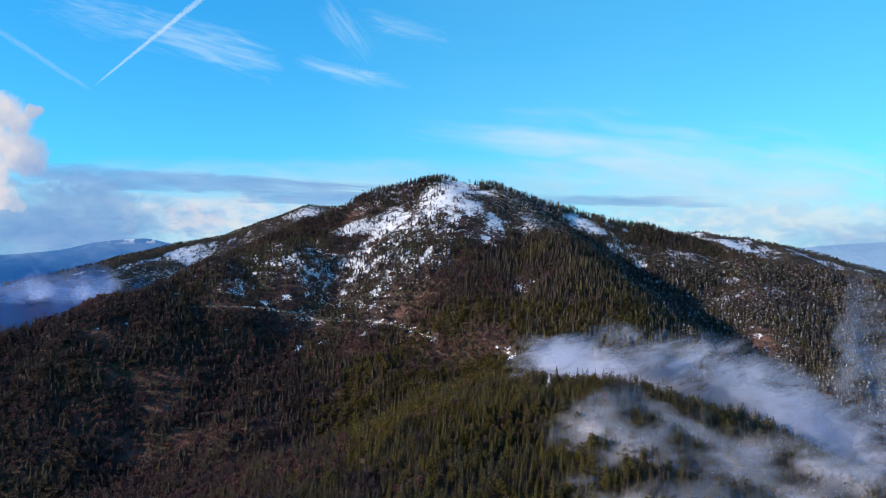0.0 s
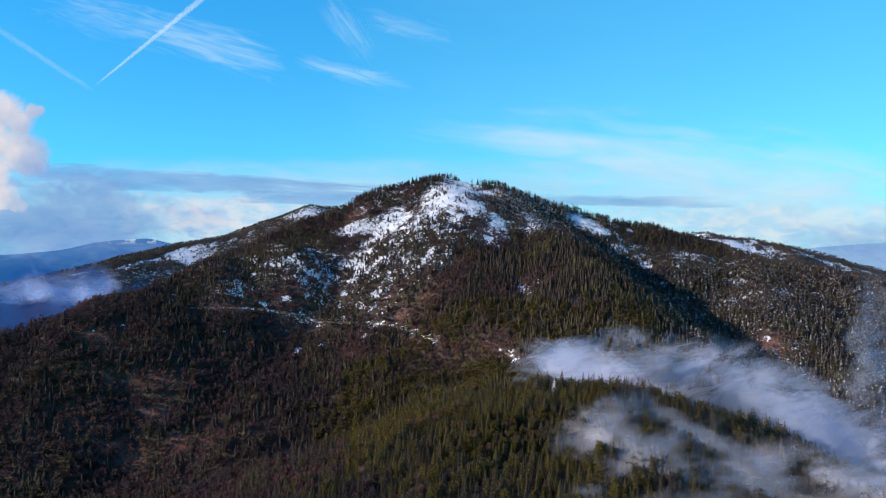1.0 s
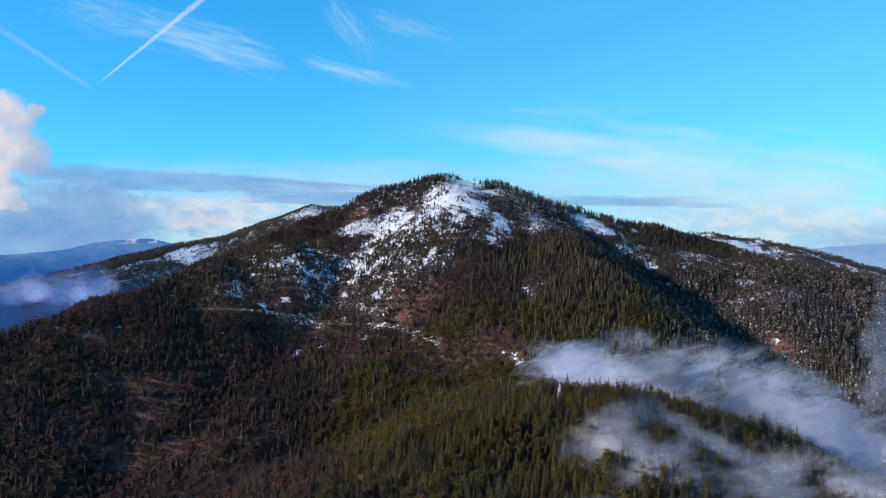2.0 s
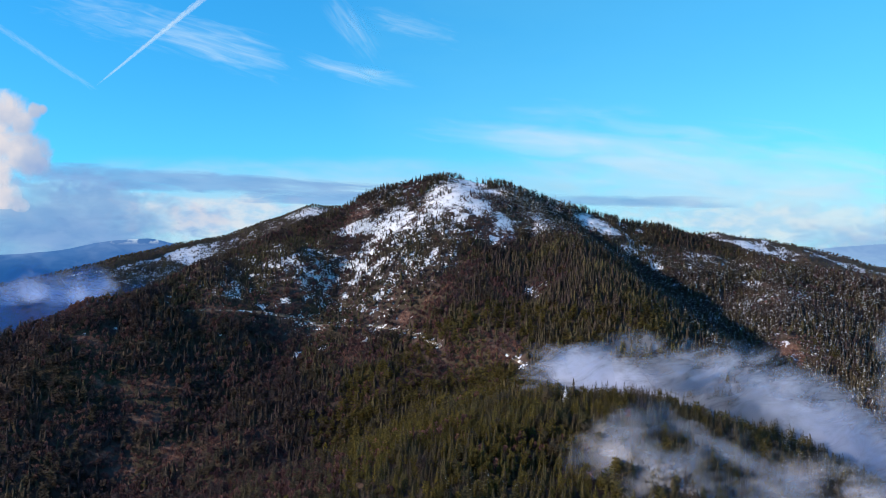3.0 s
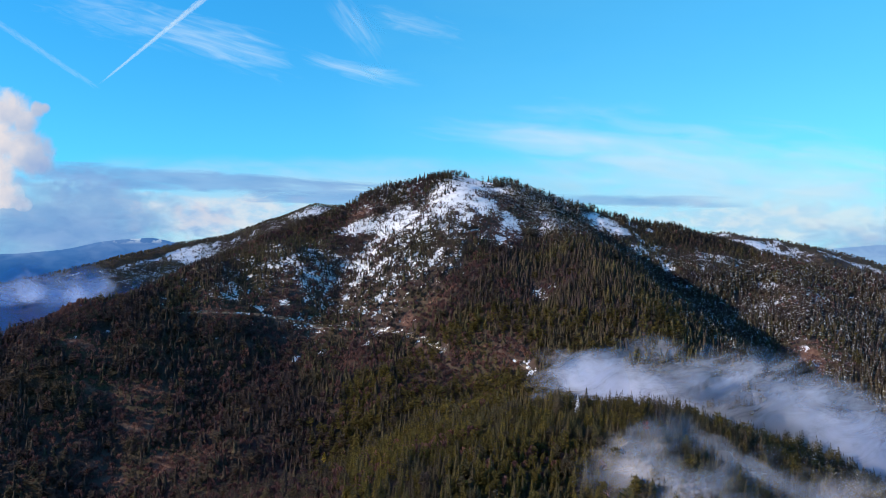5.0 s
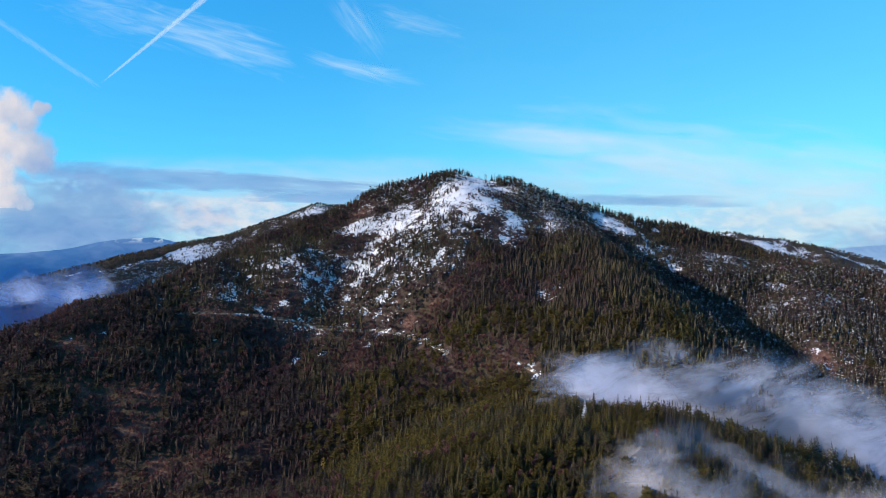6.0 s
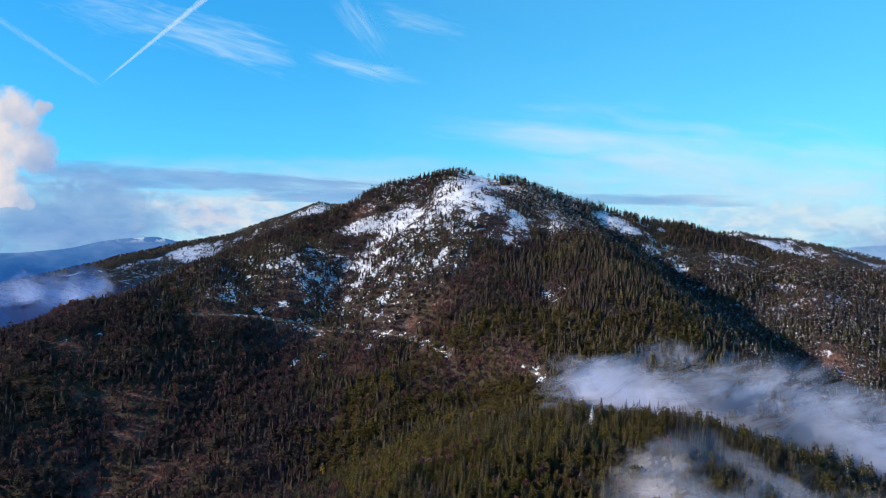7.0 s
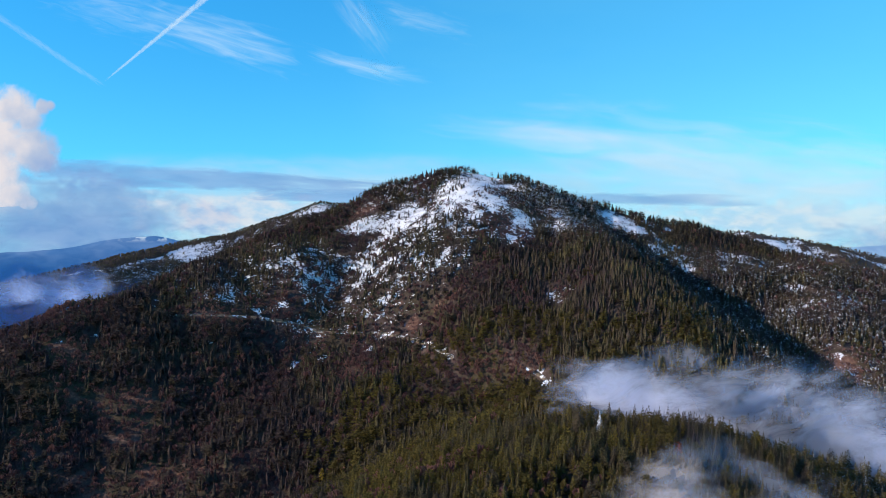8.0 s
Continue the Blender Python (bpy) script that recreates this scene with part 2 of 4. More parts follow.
EAST_GLADES = [(70, 1032, 6.9, 8), (81, 1015, 6.8, 14), (106, 899, 5.9, 7.3), (115, 870, 9.2, 11), (122, 818, 2.7, 3), (355, 1128, 16, 11), (487, 1071, 17, 27), (439, 874, 6.4, 5.8), (438, 828, 6.1, 4.8), (438, 900, 4.4, 13), (584, 950, 6.3, 10), (336, 1273, 15, 20), (363, 1262, 9.6, 13), (410, 1124, 8.5, 8.5), (421, 1043, 6.1, 5.8), (364, 1074, 7.2, 5.9), (607, 1051, 7, 8.8)]
GLADES = FACE_GLADES + ROADSIDE_GLADES + WEST_GLADES + EAST_GLADES
# Broken ground, half snow and half trees.
DUSTED = [(-94, 1043, 92, 91), (-219, 1027, 108, 59), (16, 1068, 62, 67), (77, 1060, 35, 74), (154, 1117, 59, 70), (308, 1220, 73, 34), (-114, 977, 48, 34), (-304, 963, 71, 26), (-10, 990, 33, 25), (428, 1167, 151, 51), (511, 1002, 146, 53), (438, 868, 63, 60), (115, 884, 29, 33)]
# Bare earth banks and brown scrub: middle, half length, half breadth.
BANKS = [(-305, 929, 23, 6.1), (-337, 920, 12, 4.1), (-355, 801, 20, 5.5), (-397, 790, 29, 5.5), (-340, 765, 14, 9.2), (-376, 719, 20, 7), (-344, 713, 18, 6.1), (-301, 729, 12, 16), (-262, 730, 15, 9.4), (-63, 925, 9.4, 10.5), (-80, 952, 5.2, 5), (71, 776, 10, 4.8), (-132, 866, 11, 14), (-32, 928, 8.2, 6.5), (77, 1053, 17, 33), (435, 853, 15, 28), (-161, 1183, 22, 18), (-188, 938, 11, 4.5), (-448, 835, 27, 5.8)]
# The forest road along the slope.
ROAD = [(-390, 920), (-351, 918), (-305, 927), (-259, 942), (-205, 946), (-140, 935), (-109, 932), (-84, 918), (-68, 907), (-44, 876), (-23, 850), (-8, 825)]
UPPER_ROAD = [(65, 778), (78, 764), (87, 738)]


def road_gap(x, y):
    """How far a place lies from the middle of the road."""
    best = np.full(np.shape(x), 1e4)
    for a, b in (*zip(ROAD[:-1], ROAD[1:]), *zip(UPPER_ROAD[:-1], UPPER_ROAD[1:])):
        dx, dy = b[0] - a[0], b[1] - a[1]
        t = np.clip(((x - a[0]) * dx + (y - a[1]) * dy) / (dx * dx + dy * dy), 0, 1)
        best = np.minimum(best, np.hypot(x - a[0] - t * dx, y - a[1] - t * dy))
    return best


def best_of(x, y, ovals):
    return np.max([disc(x, y, *o) for o in ovals], axis=0)


def openings(x, y):
    """Gaps between the trees of the broken upper slopes, 0 to 1: longer across the slope than up it."""
    return np.clip((fractal(x * 0.6 + 500, y, 10, 3) - 0.49) * 6, 0, 1)


def snow_at(x, y, z):
    """How much snow lies: 0 none, about 0.5 patchy, 1 all white."""
    field = np.sqrt(best_of(x, y, FIELDS))
    ragged = 0.30 + 1.4 * fractal(x * 0.7, y + 310, 9, 2)
    glade = np.sqrt(best_of(x, y, GLADES)) * np.clip(ragged, 0.62, 0.9)
    broken = np.sqrt(best_of(x, y, DUSTED)) * np.where(x > 330, 0.75, 1)
    wide = np.sqrt(disc(x, y, -180, 1005, 240, 115))
    far_east = np.where((y > 1500) & (x > 300), np.clip((z - 200) / 110, 0, 1) * (0.12 + 0.64 * np.clip((fractal(x * 0.35, y, 22, 3) - 0.43) * 7, 0, 1)), 0)
    below = -flank(x, y, [(a, b, 0) for a, b, _ in CRESTS["far_west_ridge"][0]], 1.0, 0.0)
    band = np.clip((below - 26) / 8, 0, 1) * np.clip((260 - below) / 80, 0, 1)
    far_west = np.where((y > 1500) & (x < 0), band * (0.40 + 0.36 * np.clip((46 - below) / 8, 0, 1) + 0.3 * np.sqrt(disc(x, y, -845, 2130, 75, 120))) * np.clip((y - 1700) / 100, 0.4, 1) * np.clip((2420 - y) / 160, 0.5, 1), 0)
    notch = np.where(y > 1500, np.sqrt(disc(x, y, -560, 2470, 75, 60)) * 0.85, 0)
    high = np.clip((z - 330) / 90, 0, 1) * 0.46
    gaps = openings(x, y)
    speckled = np.maximum(broken, 0.8 * wide) * (0.42 + 0.40 * gaps) * np.clip(0.80 + (y - 1000) / 300, 0.7, 1)
    patch = (fractal(x, y, 45, 3) - 0.5) * 0.45
    return np.clip(np.max([field * 0.80, glade * 0.80, speckled, far_east, far_west, notch, high], axis=0) + patch * (1 - 0.8 * np.maximum(field, glade)) - 0.04, 0, 1)


def bare_at(x, y):
    return np.sqrt(best_of(x, y, BANKS))


# ---- the ground, one sheet ----
def mesh_of(name, verts, faces, material, smooth=False, **values):
    """A mesh from arrays: faces are all triangles or all quads; values are numbers a vertex."""
    me = bpy.data.meshes.new(name)
    verts, faces = np.ascontiguousarray(verts, np.float32), np.ascontiguousarray(faces, np.int32)
    sides = faces.shape[1]
    me.vertices.add(len(verts))
    me.vertices.foreach_set("co", verts.ravel())
    me.loops.add(faces.size)
    me.loops.foreach_set("vertex_index", faces.ravel())
    me.polygons.add(len(faces))
    me.polygons.foreach_set("loop_start", np.arange(0, faces.size, sides, dtype=np.int32))
    if smooth:
        me.polygons.foreach_set("use_smooth", np.ones(len(faces), bool))
    for key, v in values.items():
        v = np.ascontiguousarray(v, np.float32)
        if v.ndim == 2:
            me.attributes.new(key, "FLOAT_VECTOR", "POINT").data.foreach_set("vector", v.ravel())
        else:
            me.attributes.new(key, "FLOAT", "POINT").data.foreach_set("value", v)
    me.materials.append(material)
    me.update(calc_edges=True)
    return me


def grid_faces(nx, ny):
    i = np.arange(nx * ny).reshape(ny, nx)
    return np.stack([i[:-1, :-1], i[:-1, 1:], i[1:, 1:], i[1:, :-1]], -1).reshape(-1, 4)


def spread(lo, hi, fine, end_lo, end_hi, growth=1.12):
    """Grid lines, even between lo and hi and wider and wider out to the ends."""
    mid = list(np.arange(lo, hi + fine, fine))
    step, left = fine, [mid[0]]
    while left[-1] > end_lo:
        step = min(step * growth, 160)
        left.append(left[-1] - step)
    step, right = fine, [mid[-1]]
    while right[-1] < end_hi:
        step = min(step * growth, 160)
        right.append(right[-1] + step)
    return np.array(left[:0:-1] + mid + right[1:])


gx = spread(-700, 860, 5.0, -5200, 5200, 1.06)
gy = spread(400, 1330, 4.0, -1500, 5200, 1.05)
GX, GY = np.meshgrid(gx, gy)
GZ = height(GX, GY)
ground = new("ground", mesh_of("ground", np.stack([GX, GY, GZ], -1).reshape(-1, 3), grid_faces(len(gx), len(gy)), GROUND, True,
             snow=snow_at(GX, GY, GZ).ravel(), bare=bare_at(GX, GY).ravel()))
tagged(ground, "brown mountain ground with patchy snow on the summit", "ground", kind="structure")

# ---- trees ----
def spruce_shape(seed, tiers, points, radius=0.25, spiky=0.6, round_top=False):
    """A conifer one metre high: ragged skirts of branches round a trunk. Returns crown (verts, tris) and trunk (verts, tris)."""
    r = np.random.default_rng(seed)
    verts, tris = [], []
    for k in range(tiers):
        f = k / tiers
        low, rise = 0.08 + 0.80 * f, 0.30 * (1 - 0.55 * f)
        wide = radius * (1 - f) ** 0.95 * r.uniform(0.85, 1.12) + 0.02
        if round_top:
            low, rise = 0.24 + 0.62 * f, 0.24 * (1 - 0.3 * f)
            wide = radius * math.sqrt(max(0.04, 1 - (1.5 * f - 0.5) ** 2)) * r.uniform(0.8, 1.15)
        base = len(verts)
        lean = r.normal(0, 0.014, 2)
        verts.append((lean[0], lean[1], min(low + rise, 1.0)))
        turn = r.random() * 6.28
        for p in range(points):
            a = turn + 6.283 * (p + r.uniform(-0.3, 0.3)) / points
            w = wide * r.uniform(0.75, 1.2) * (1.0 if p % 2 else spiky)
            drop = wide * r.uniform(0.05, 0.5) if p % 2 else -wide * r.uniform(0.0, 0.35)
            verts.append((w * math.cos(a), w * math.sin(a), low - drop))
        tris += [(base, base + 1 + p, base + 1 + (p + 1) % points) for p in range(points)]
    return (np.array(verts), np.array(tris)), stem_shape(r, 0.4, 0.016, 4)


def spray_shape(seed, sprays, radius=0.25, round_top=False, breadth=0.30):
    """A conifer one metre high: single sprays of needles set spirally round the stem."""
    r = np.random.default_rng(seed)
    verts, tris = [], []
    for k in range(sprays):
        f = (k + r.uniform(0, 1)) / sprays
        h = (0.24 + 0.68 * f if round_top else 0.12 + 0.82 * f) + r.normal(0, 0.015)
        reach = radius * (math.sqrt(max(0.05, 1 - (1.45 * f - 0.45) ** 2)) if round_top else (1 - f) ** 0.9 + 0.06) * r.uniform(0.7, 1.2)
        a = 2.4 * k + r.uniform(-0.4, 0.4)
        out, side = np.array([math.cos(a), math.sin(a), 0]), np.array([-math.sin(a), math.cos(a), 0])
        lift = reach * (r.uniform(-0.1, 0.65) if round_top else r.uniform(-0.45, 0.05))
        foot = np.array([0, 0, h + 0.02]) + out * reach * 0.08
        tip = out * reach + (0, 0, h + lift)
        mid = out * reach * r.uniform(0.5, 0.75) + (0, 0, h + lift * 0.6 - reach * 0.12)
        w = side * max(reach, 0.09) * breadth * r.uniform(0.8, 1.3)
        base = len(verts)
        verts += [foot, mid - w, tip, mid + w]
        tris += [(base, base + 1, base + 2), (base, base + 2, base + 3)]
    b = len(verts)
    verts += [(-0.02, 0.01, 0.86), (0.02, 0.01, 0.86), (0, 0, 1.0)]
    tris.append((b, b + 1, b + 2))
    return (np.array(verts), np.array(tris)), stem_shape(r, 0.8, 0.016, 4)


def broom_shape(seed, twigs, wide=0.30, limbs=4):
    """A leafless tree one metre high: slim sprays of twigs fanning up and out from a forked trunk."""
    r = np.random.default_rng(seed)
    verts, tris = [], []
    for _ in range(twigs):
        a, out = r.random() * 6.283, r.uniform(0.1, 1.0) ** 0.6
        tip = np.array([math.cos(a) * wide * out, math.sin(a) * wide * out, 1.0 - 0.55 * out**2 * r.uniform(0.6, 1.2) + r.normal(0, 0.03)])
        foot = np.array([tip[0] * 0.45, tip[1] * 0.45, tip[2] - r.uniform(0.22, 0.42)])
        side = r.normal(size=3) * 0.044
        base = len(verts)
        verts += [foot, tip - side, tip + side + (0, 0, -0.05)]
        tris.append((base, base + 1, base + 2))
    return (np.array(verts), np.array(tris)), clump_shape(seed, 1, 0.01, 0.55, wide * 0.7, 0.35, limbs)[1]


def stem_shape(r, top, wide, sides):
    a = np.arange(sides) * 6.283 / sides
    ring = np.stack([np.cos(a), np.sin(a), 0 * a], 1)
    lean = np.array([*r.normal(0, 0.02, 2), top])
    verts = np.concatenate([ring * wide + (0, 0, -0.06), ring * wide * 0.45 + lean])
    tris = [t for k in range(sides) for t in ((k, (k + 1) % sides, sides + k), ((k + 1) % sides, sides + (k + 1) % sides, sides + k))]
    return verts, np.array(tris)


def clump_shape(seed, clumps, size, middle, spreadxy, spreadz, limbs=3):
    """A broad crown one metre high: small bent clumps round a forked trunk."""
    r = np.random.default_rng(seed)
    verts, tris = [], []
    for _ in range(clumps):
        d = r.normal(size=3)
        d /= np.linalg.norm(d)
        d *= r.uniform(0.45, 1.0)
        c = np.array([d[0] * spreadxy, d[1] * spreadxy, middle + d[2] * spreadz])
        q = r.normal(size=(3, 3))
        u, v = q[0] / np.linalg.norm(q[0]), q[1] / np.linalg.norm(q[1])
        s = size * r.uniform(0.6, 1.3)
        base = len(verts)
        verts += [c - u * s, c + v * s * 0.7, c + u * s, c - v * s * 0.6 + q[2] * s * 0.3]
        tris += [(base, base + 1, base + 2), (base, base + 2, base + 3)]
    sv, st = stem_shape(r, middle + spreadz * 0.4, 0.02, 4)
    for k in range(limbs):
        a = 6.283 * (k + r.random() * 0.6) / limbs
        foot, tip = np.array([0, 0, middle * r.uniform(0.5, 0.9)]), np.array([math.cos(a) * spreadxy * 0.8, math.sin(a) * spreadxy * 0.8, middle + spreadz * r.uniform(0, 0.6)])
        side = np.array([-math.sin(a), math.cos(a), 0]) * 0.012
        b = len(sv)
        sv = np.concatenate([sv, [foot - side, foot + side, foot + (0, 0, 0.024), tip]])
        st = np.concatenate([st, [(b, b + 1, b + 3), (b + 1, b + 2, b + 3), (b + 2, b, b + 3)]])
    return (np.array(verts), np.array(tris)), (sv, st)


def forest(name, shapes, x, y, z, tall, girth, tint, frost, material, label, trunks=True):
    """Many trees as one object: each takes one of the shapes, turned and scaled."""
    vs, fs, ts, fr, base = [], [], [], [], 0
    r = np.random.default_rng(len(x))
    pick, turn = r.integers(0, len(shapes), len(x)), r.random(len(x)) * 6.283
    for k, (crown, stem) in enumerate(shapes):
        m = pick == k
        sv = np.concatenate([crown[0], stem[0]]) if trunks else crown[0]
        st = np.concatenate([crown[1], stem[1] + len(crown[0])]) if trunks else crown[1]
        c, s, n = np.cos(turn[m])[:, None], np.sin(turn[m])[:, None], int(m.sum())
        if not n:
            continue
        w, h = (tall[m] * girth[m])[:, None], tall[m][:, None]
        px = (sv[None, :, 0] * c - sv[None, :, 1] * s) * w + x[m][:, None]
        py = (sv[None, :, 0] * s + sv[None, :, 1] * c) * w + y[m][:, None]
        pz = sv[None, :, 2] * h + z[m][:, None]
        vs.append(np.stack([px, py, pz], -1).reshape(-1, 3))
        fs.append((st[None] + (base + len(sv) * np.arange(n))[:, None, None]).reshape(-1, 3))
        ts.append(np.repeat(tint[m], len(sv)))
        fr.append(np.repeat(frost[m], len(sv)))
        base += n * len(sv)
    me = mesh_of(name, np.concatenate(vs), np.concatenate(fs), material, tint=np.concatenate(ts), frost=np.concatenate(fr))
    return tagged(new(name, me), label, "forest", kind="stuff")


def jittered(x0, x1, y0, y1, gap):
    r = np.random.default_rng(int(abs(x0) + abs(y0) + gap * 10))
    X, Y = np.meshgrid(np.arange(x0, x1, gap), np.arange(y0, y1, gap))
    return X.ravel() + r.uniform(-0.95, 0.95, X.size) * gap, Y.ravel() + r.uniform(-0.95, 0.95, X.size) * gap


def crest_x(y):
    """Where the face spur's crest lies, going down from the summit."""
    n = CRESTS["face_spur"][0][:8]
    return np.interp(-y, [-p[1] for p in n], [p[0] for p in n])


SPRUCES_NEAR = [spray_shape(s, 52, 0.24, False, 0.25) for s in range(8)]
SPRUCES_MID = [spruce_shape(s + 20, 6, 7, 0.185, 0.5) for s in range(10)]
SPRUCES_FAR = [spruce_shape(40 + s, 5, 6, 0.20, 0.5) for s in range(8)]
WOODS_FAR = [spruce_shape(60 + s, 3, 5, 0.30, 0.6, s % 2 == 0) for s in range(8)]
PINES_NEAR = [spray_shape(80 + s, 60, 0.25, s % 3 == 0, 0.22) for s in range(10)]
PINES_MID = [spray_shape(100 + s, 26, 0.27, s % 3 < 2, 0.40) for s in range(10)]
PINES_FAR = [spray_shape(110 + s, 20, 0.27, s % 3 < 2, 0.48) for s in range(10)]
BUSHES_NEAR = [broom_shape(120 + s, 46, 0.38, 3) for s in range(8)]
BUSHES_MID = [broom_shape(130 + s, 36, 0.40, 3) for s in range(8)]

tx, ty = jittered(-740, 880, 384, 1335, 4.35)
inside = np.abs(tx) < 0.74 * ty + 25
tx, ty = tx[inside], ty[inside]
pick = np.random.default_rng(3)
tz = height(tx, ty)
# Slopes that turn away to the north stand thinner.
sx, sy = (height(tx + 12, ty) - height(tx - 12, ty)) / 24, (height(tx, ty + 12) - height(tx, ty - 12)) / 24
facing = (sx * tx + sy * (ty - 60) + 340 - tz) / np.sqrt((1 + sx * sx + sy * sy) * (tx**2 + (ty - 60) ** 2))
bare = bare_at(tx, ty)
field = np.sqrt(best_of(tx, ty, FIELDS))
glade = np.maximum(0.62 * np.sqrt(best_of(tx, ty, [(a, b - 5, c + 1, d + 7) for a, b, c, d in FACE_GLADES])), np.sqrt(best_of(tx, ty, [(a, b - 5, c + 2, d + 8) for a, b, c, d in ROADSIDE_GLADES + WEST_GLADES + EAST_GLADES])))
broken = np.maximum(np.sqrt(best_of(tx, ty, DUSTED)) * np.where(tx > 330, 0.7, 1), 0.8 * np.sqrt(disc(tx, ty, -180, 1005, 240, 115)))
gaps = np.maximum(openings(tx, ty), 0.7 * openings(tx, ty + 7))
stand = fractal(tx + 99, ty, 60, 3)
clusters = np.clip((fractal(tx - 40, ty + 70, 30, 2) - 0.5) * 8, 0, 1)
thick = 0.97 - field * (0.80 - 0.66 * clusters * (ty < 1200)) - 0.85 * glade * np.clip(2.2 - 2.6 * fractal(tx * 0.8, ty - 210, 8, 2), 0.2, 1) - 0.30 * bare - broken * (0.03 + 0.34 * gaps) * np.clip(0.5 + (ty - 990) / 200, 0.4, 1) - 0.2 * np.clip((tz - 330) / 80, 0, 1)
thick = thick - best_of(tx, ty, [(142, 540, 6, 9), (-131, 702, 7, 11), (80, 752, 8, 14), (99, 604, 9, 8)]) * 1.5
thick = np.where(road_gap(tx, ty + 3) < 3.0, thick * np.where(tx > -115, 0.45, 0.9), thick)
thick = thick * np.where(facing > -0.04, 1.0, np.where(facing > -0.22, 0.4, 0.12))
keep = pick.random(len(tx)) < thick
tx, ty, tz, stand, broken, field = tx[keep], ty[keep], tz[keep], stand[keep], broken[keep], field[keep]
count = len(tx)
chance = pick.random(count)

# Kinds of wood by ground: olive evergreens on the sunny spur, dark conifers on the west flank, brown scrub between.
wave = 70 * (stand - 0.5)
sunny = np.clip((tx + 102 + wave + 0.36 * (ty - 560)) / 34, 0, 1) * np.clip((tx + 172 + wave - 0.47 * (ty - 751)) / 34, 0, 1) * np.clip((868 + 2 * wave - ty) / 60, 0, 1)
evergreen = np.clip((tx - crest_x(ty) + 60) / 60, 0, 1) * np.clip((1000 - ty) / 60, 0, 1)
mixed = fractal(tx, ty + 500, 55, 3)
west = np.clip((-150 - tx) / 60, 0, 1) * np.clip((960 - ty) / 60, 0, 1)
spruce_share = np.clip(0.64 + (mixed - 0.5) * 1.8 + 0.45 * evergreen + 0.25 * np.clip((ty - 950) / 50, 0, 1) - 0.25 * sunny + 0.06 * west + 0.2 * np.clip((tx - 230) / 80, 0, 1), 0.05, 0.97)
pine_share = np.clip(0.005 + 0.75 * sunny + 0.2 * evergreen, 0, 0.95) * (1 - spruce_share * 0.6)
# Belts of leafless wood below the road, in the gully and over the banks.
belt = np.sqrt(best_of(tx, ty, [(15, 795, 85, 34), (-62, 920, 24, 26), (-225, 690, 60, 70), (-150, 600, 40, 70), (-105, 850, 40, 26), (70, 1050, 34, 40), (440, 860, 50, 50), (-160, 1183, 40, 26)]))
belt = belt * np.clip(0.5 + (fractal(tx + 40, ty - 90, 22, 2) - 0.35) * 3, 0.2, 1)
scrub = np.sqrt(best_of(tx, ty, [(a, b - 3, c * 1.3 + 6, d * 1.4 + 8) for a, b, c, d in BANKS])) * np.clip(2.1 - 2.4 * fractal(tx - 70, ty + 30, 14, 2), 0.3, 1)
belt = np.maximum(belt, np.clip(scrub * 1.5, 0, 1.1))
spruce_share, pine_share = spruce_share * (1 - 0.9 * belt), pine_share * (1 - 0.9 * belt)
kind = np.where(chance < spruce_share, np.where(pick.random(count) < 0.35 + 0.2 * (tz > 330) - 0.25 * evergreen + 0.3 * west, 3, 0), np.where(chance < spruce_share + pine_share, 1, 2))
frost = 0.22 * np.sqrt(disc(tx, ty, 35, 462, 60, 34)) + 0.16 * np.sqrt(disc(tx, ty, 170, 1140, 150, 180)) + np.clip((tz - 270) / 130, 0, 1) * 0.20 + np.clip((tx - 90) / 200, 0, 1) * 0.29 * np.clip((345 - tz) / 70, 0.25, 1) + pick.normal(0, 0.03, count)
# Light painted into tint: lighter on the sunny spur, darker down the west flank.
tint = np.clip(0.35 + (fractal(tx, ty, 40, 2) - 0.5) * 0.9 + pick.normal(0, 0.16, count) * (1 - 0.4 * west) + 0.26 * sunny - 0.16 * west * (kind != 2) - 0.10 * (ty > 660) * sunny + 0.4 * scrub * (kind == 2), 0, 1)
tall = np.clip(pick.normal(12.0, 2.8, count) * (0.8 + 0.4 * fractal(tx - 77, ty, 25, 2)), 5, 19) * (1 - np.where(ty > 1060, 0.38, 0.26) * np.clip(np.maximum(broken, field) * 1.6, 0, 1)) * np.where(ty > 1100, 0.9, 1.0)
tall = np.where(kind == 2, tall * np.where(belt > 0.3, 0.5, 0.7), tall)
girth = pick.uniform(0.8, 1.2, count) * np.where(ty < 660, 0.95, np.where(kind == 0, 1.2, 1.0))
dense = ty < 900
single = (tx > -10) & (tx < 145) & (ty > 478) & (ty < 548)

close = (ty < 660) & (tx > -225)
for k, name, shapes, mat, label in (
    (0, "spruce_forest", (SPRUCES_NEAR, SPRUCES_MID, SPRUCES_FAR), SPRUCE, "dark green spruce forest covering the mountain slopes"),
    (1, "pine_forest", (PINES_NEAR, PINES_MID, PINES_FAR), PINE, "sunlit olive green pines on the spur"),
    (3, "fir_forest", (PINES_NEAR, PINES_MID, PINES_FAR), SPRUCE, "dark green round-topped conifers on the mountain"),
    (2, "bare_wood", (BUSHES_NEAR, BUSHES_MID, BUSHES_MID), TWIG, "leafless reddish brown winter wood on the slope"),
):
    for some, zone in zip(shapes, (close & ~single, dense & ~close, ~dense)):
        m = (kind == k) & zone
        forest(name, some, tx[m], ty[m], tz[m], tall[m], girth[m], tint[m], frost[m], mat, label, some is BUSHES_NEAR)


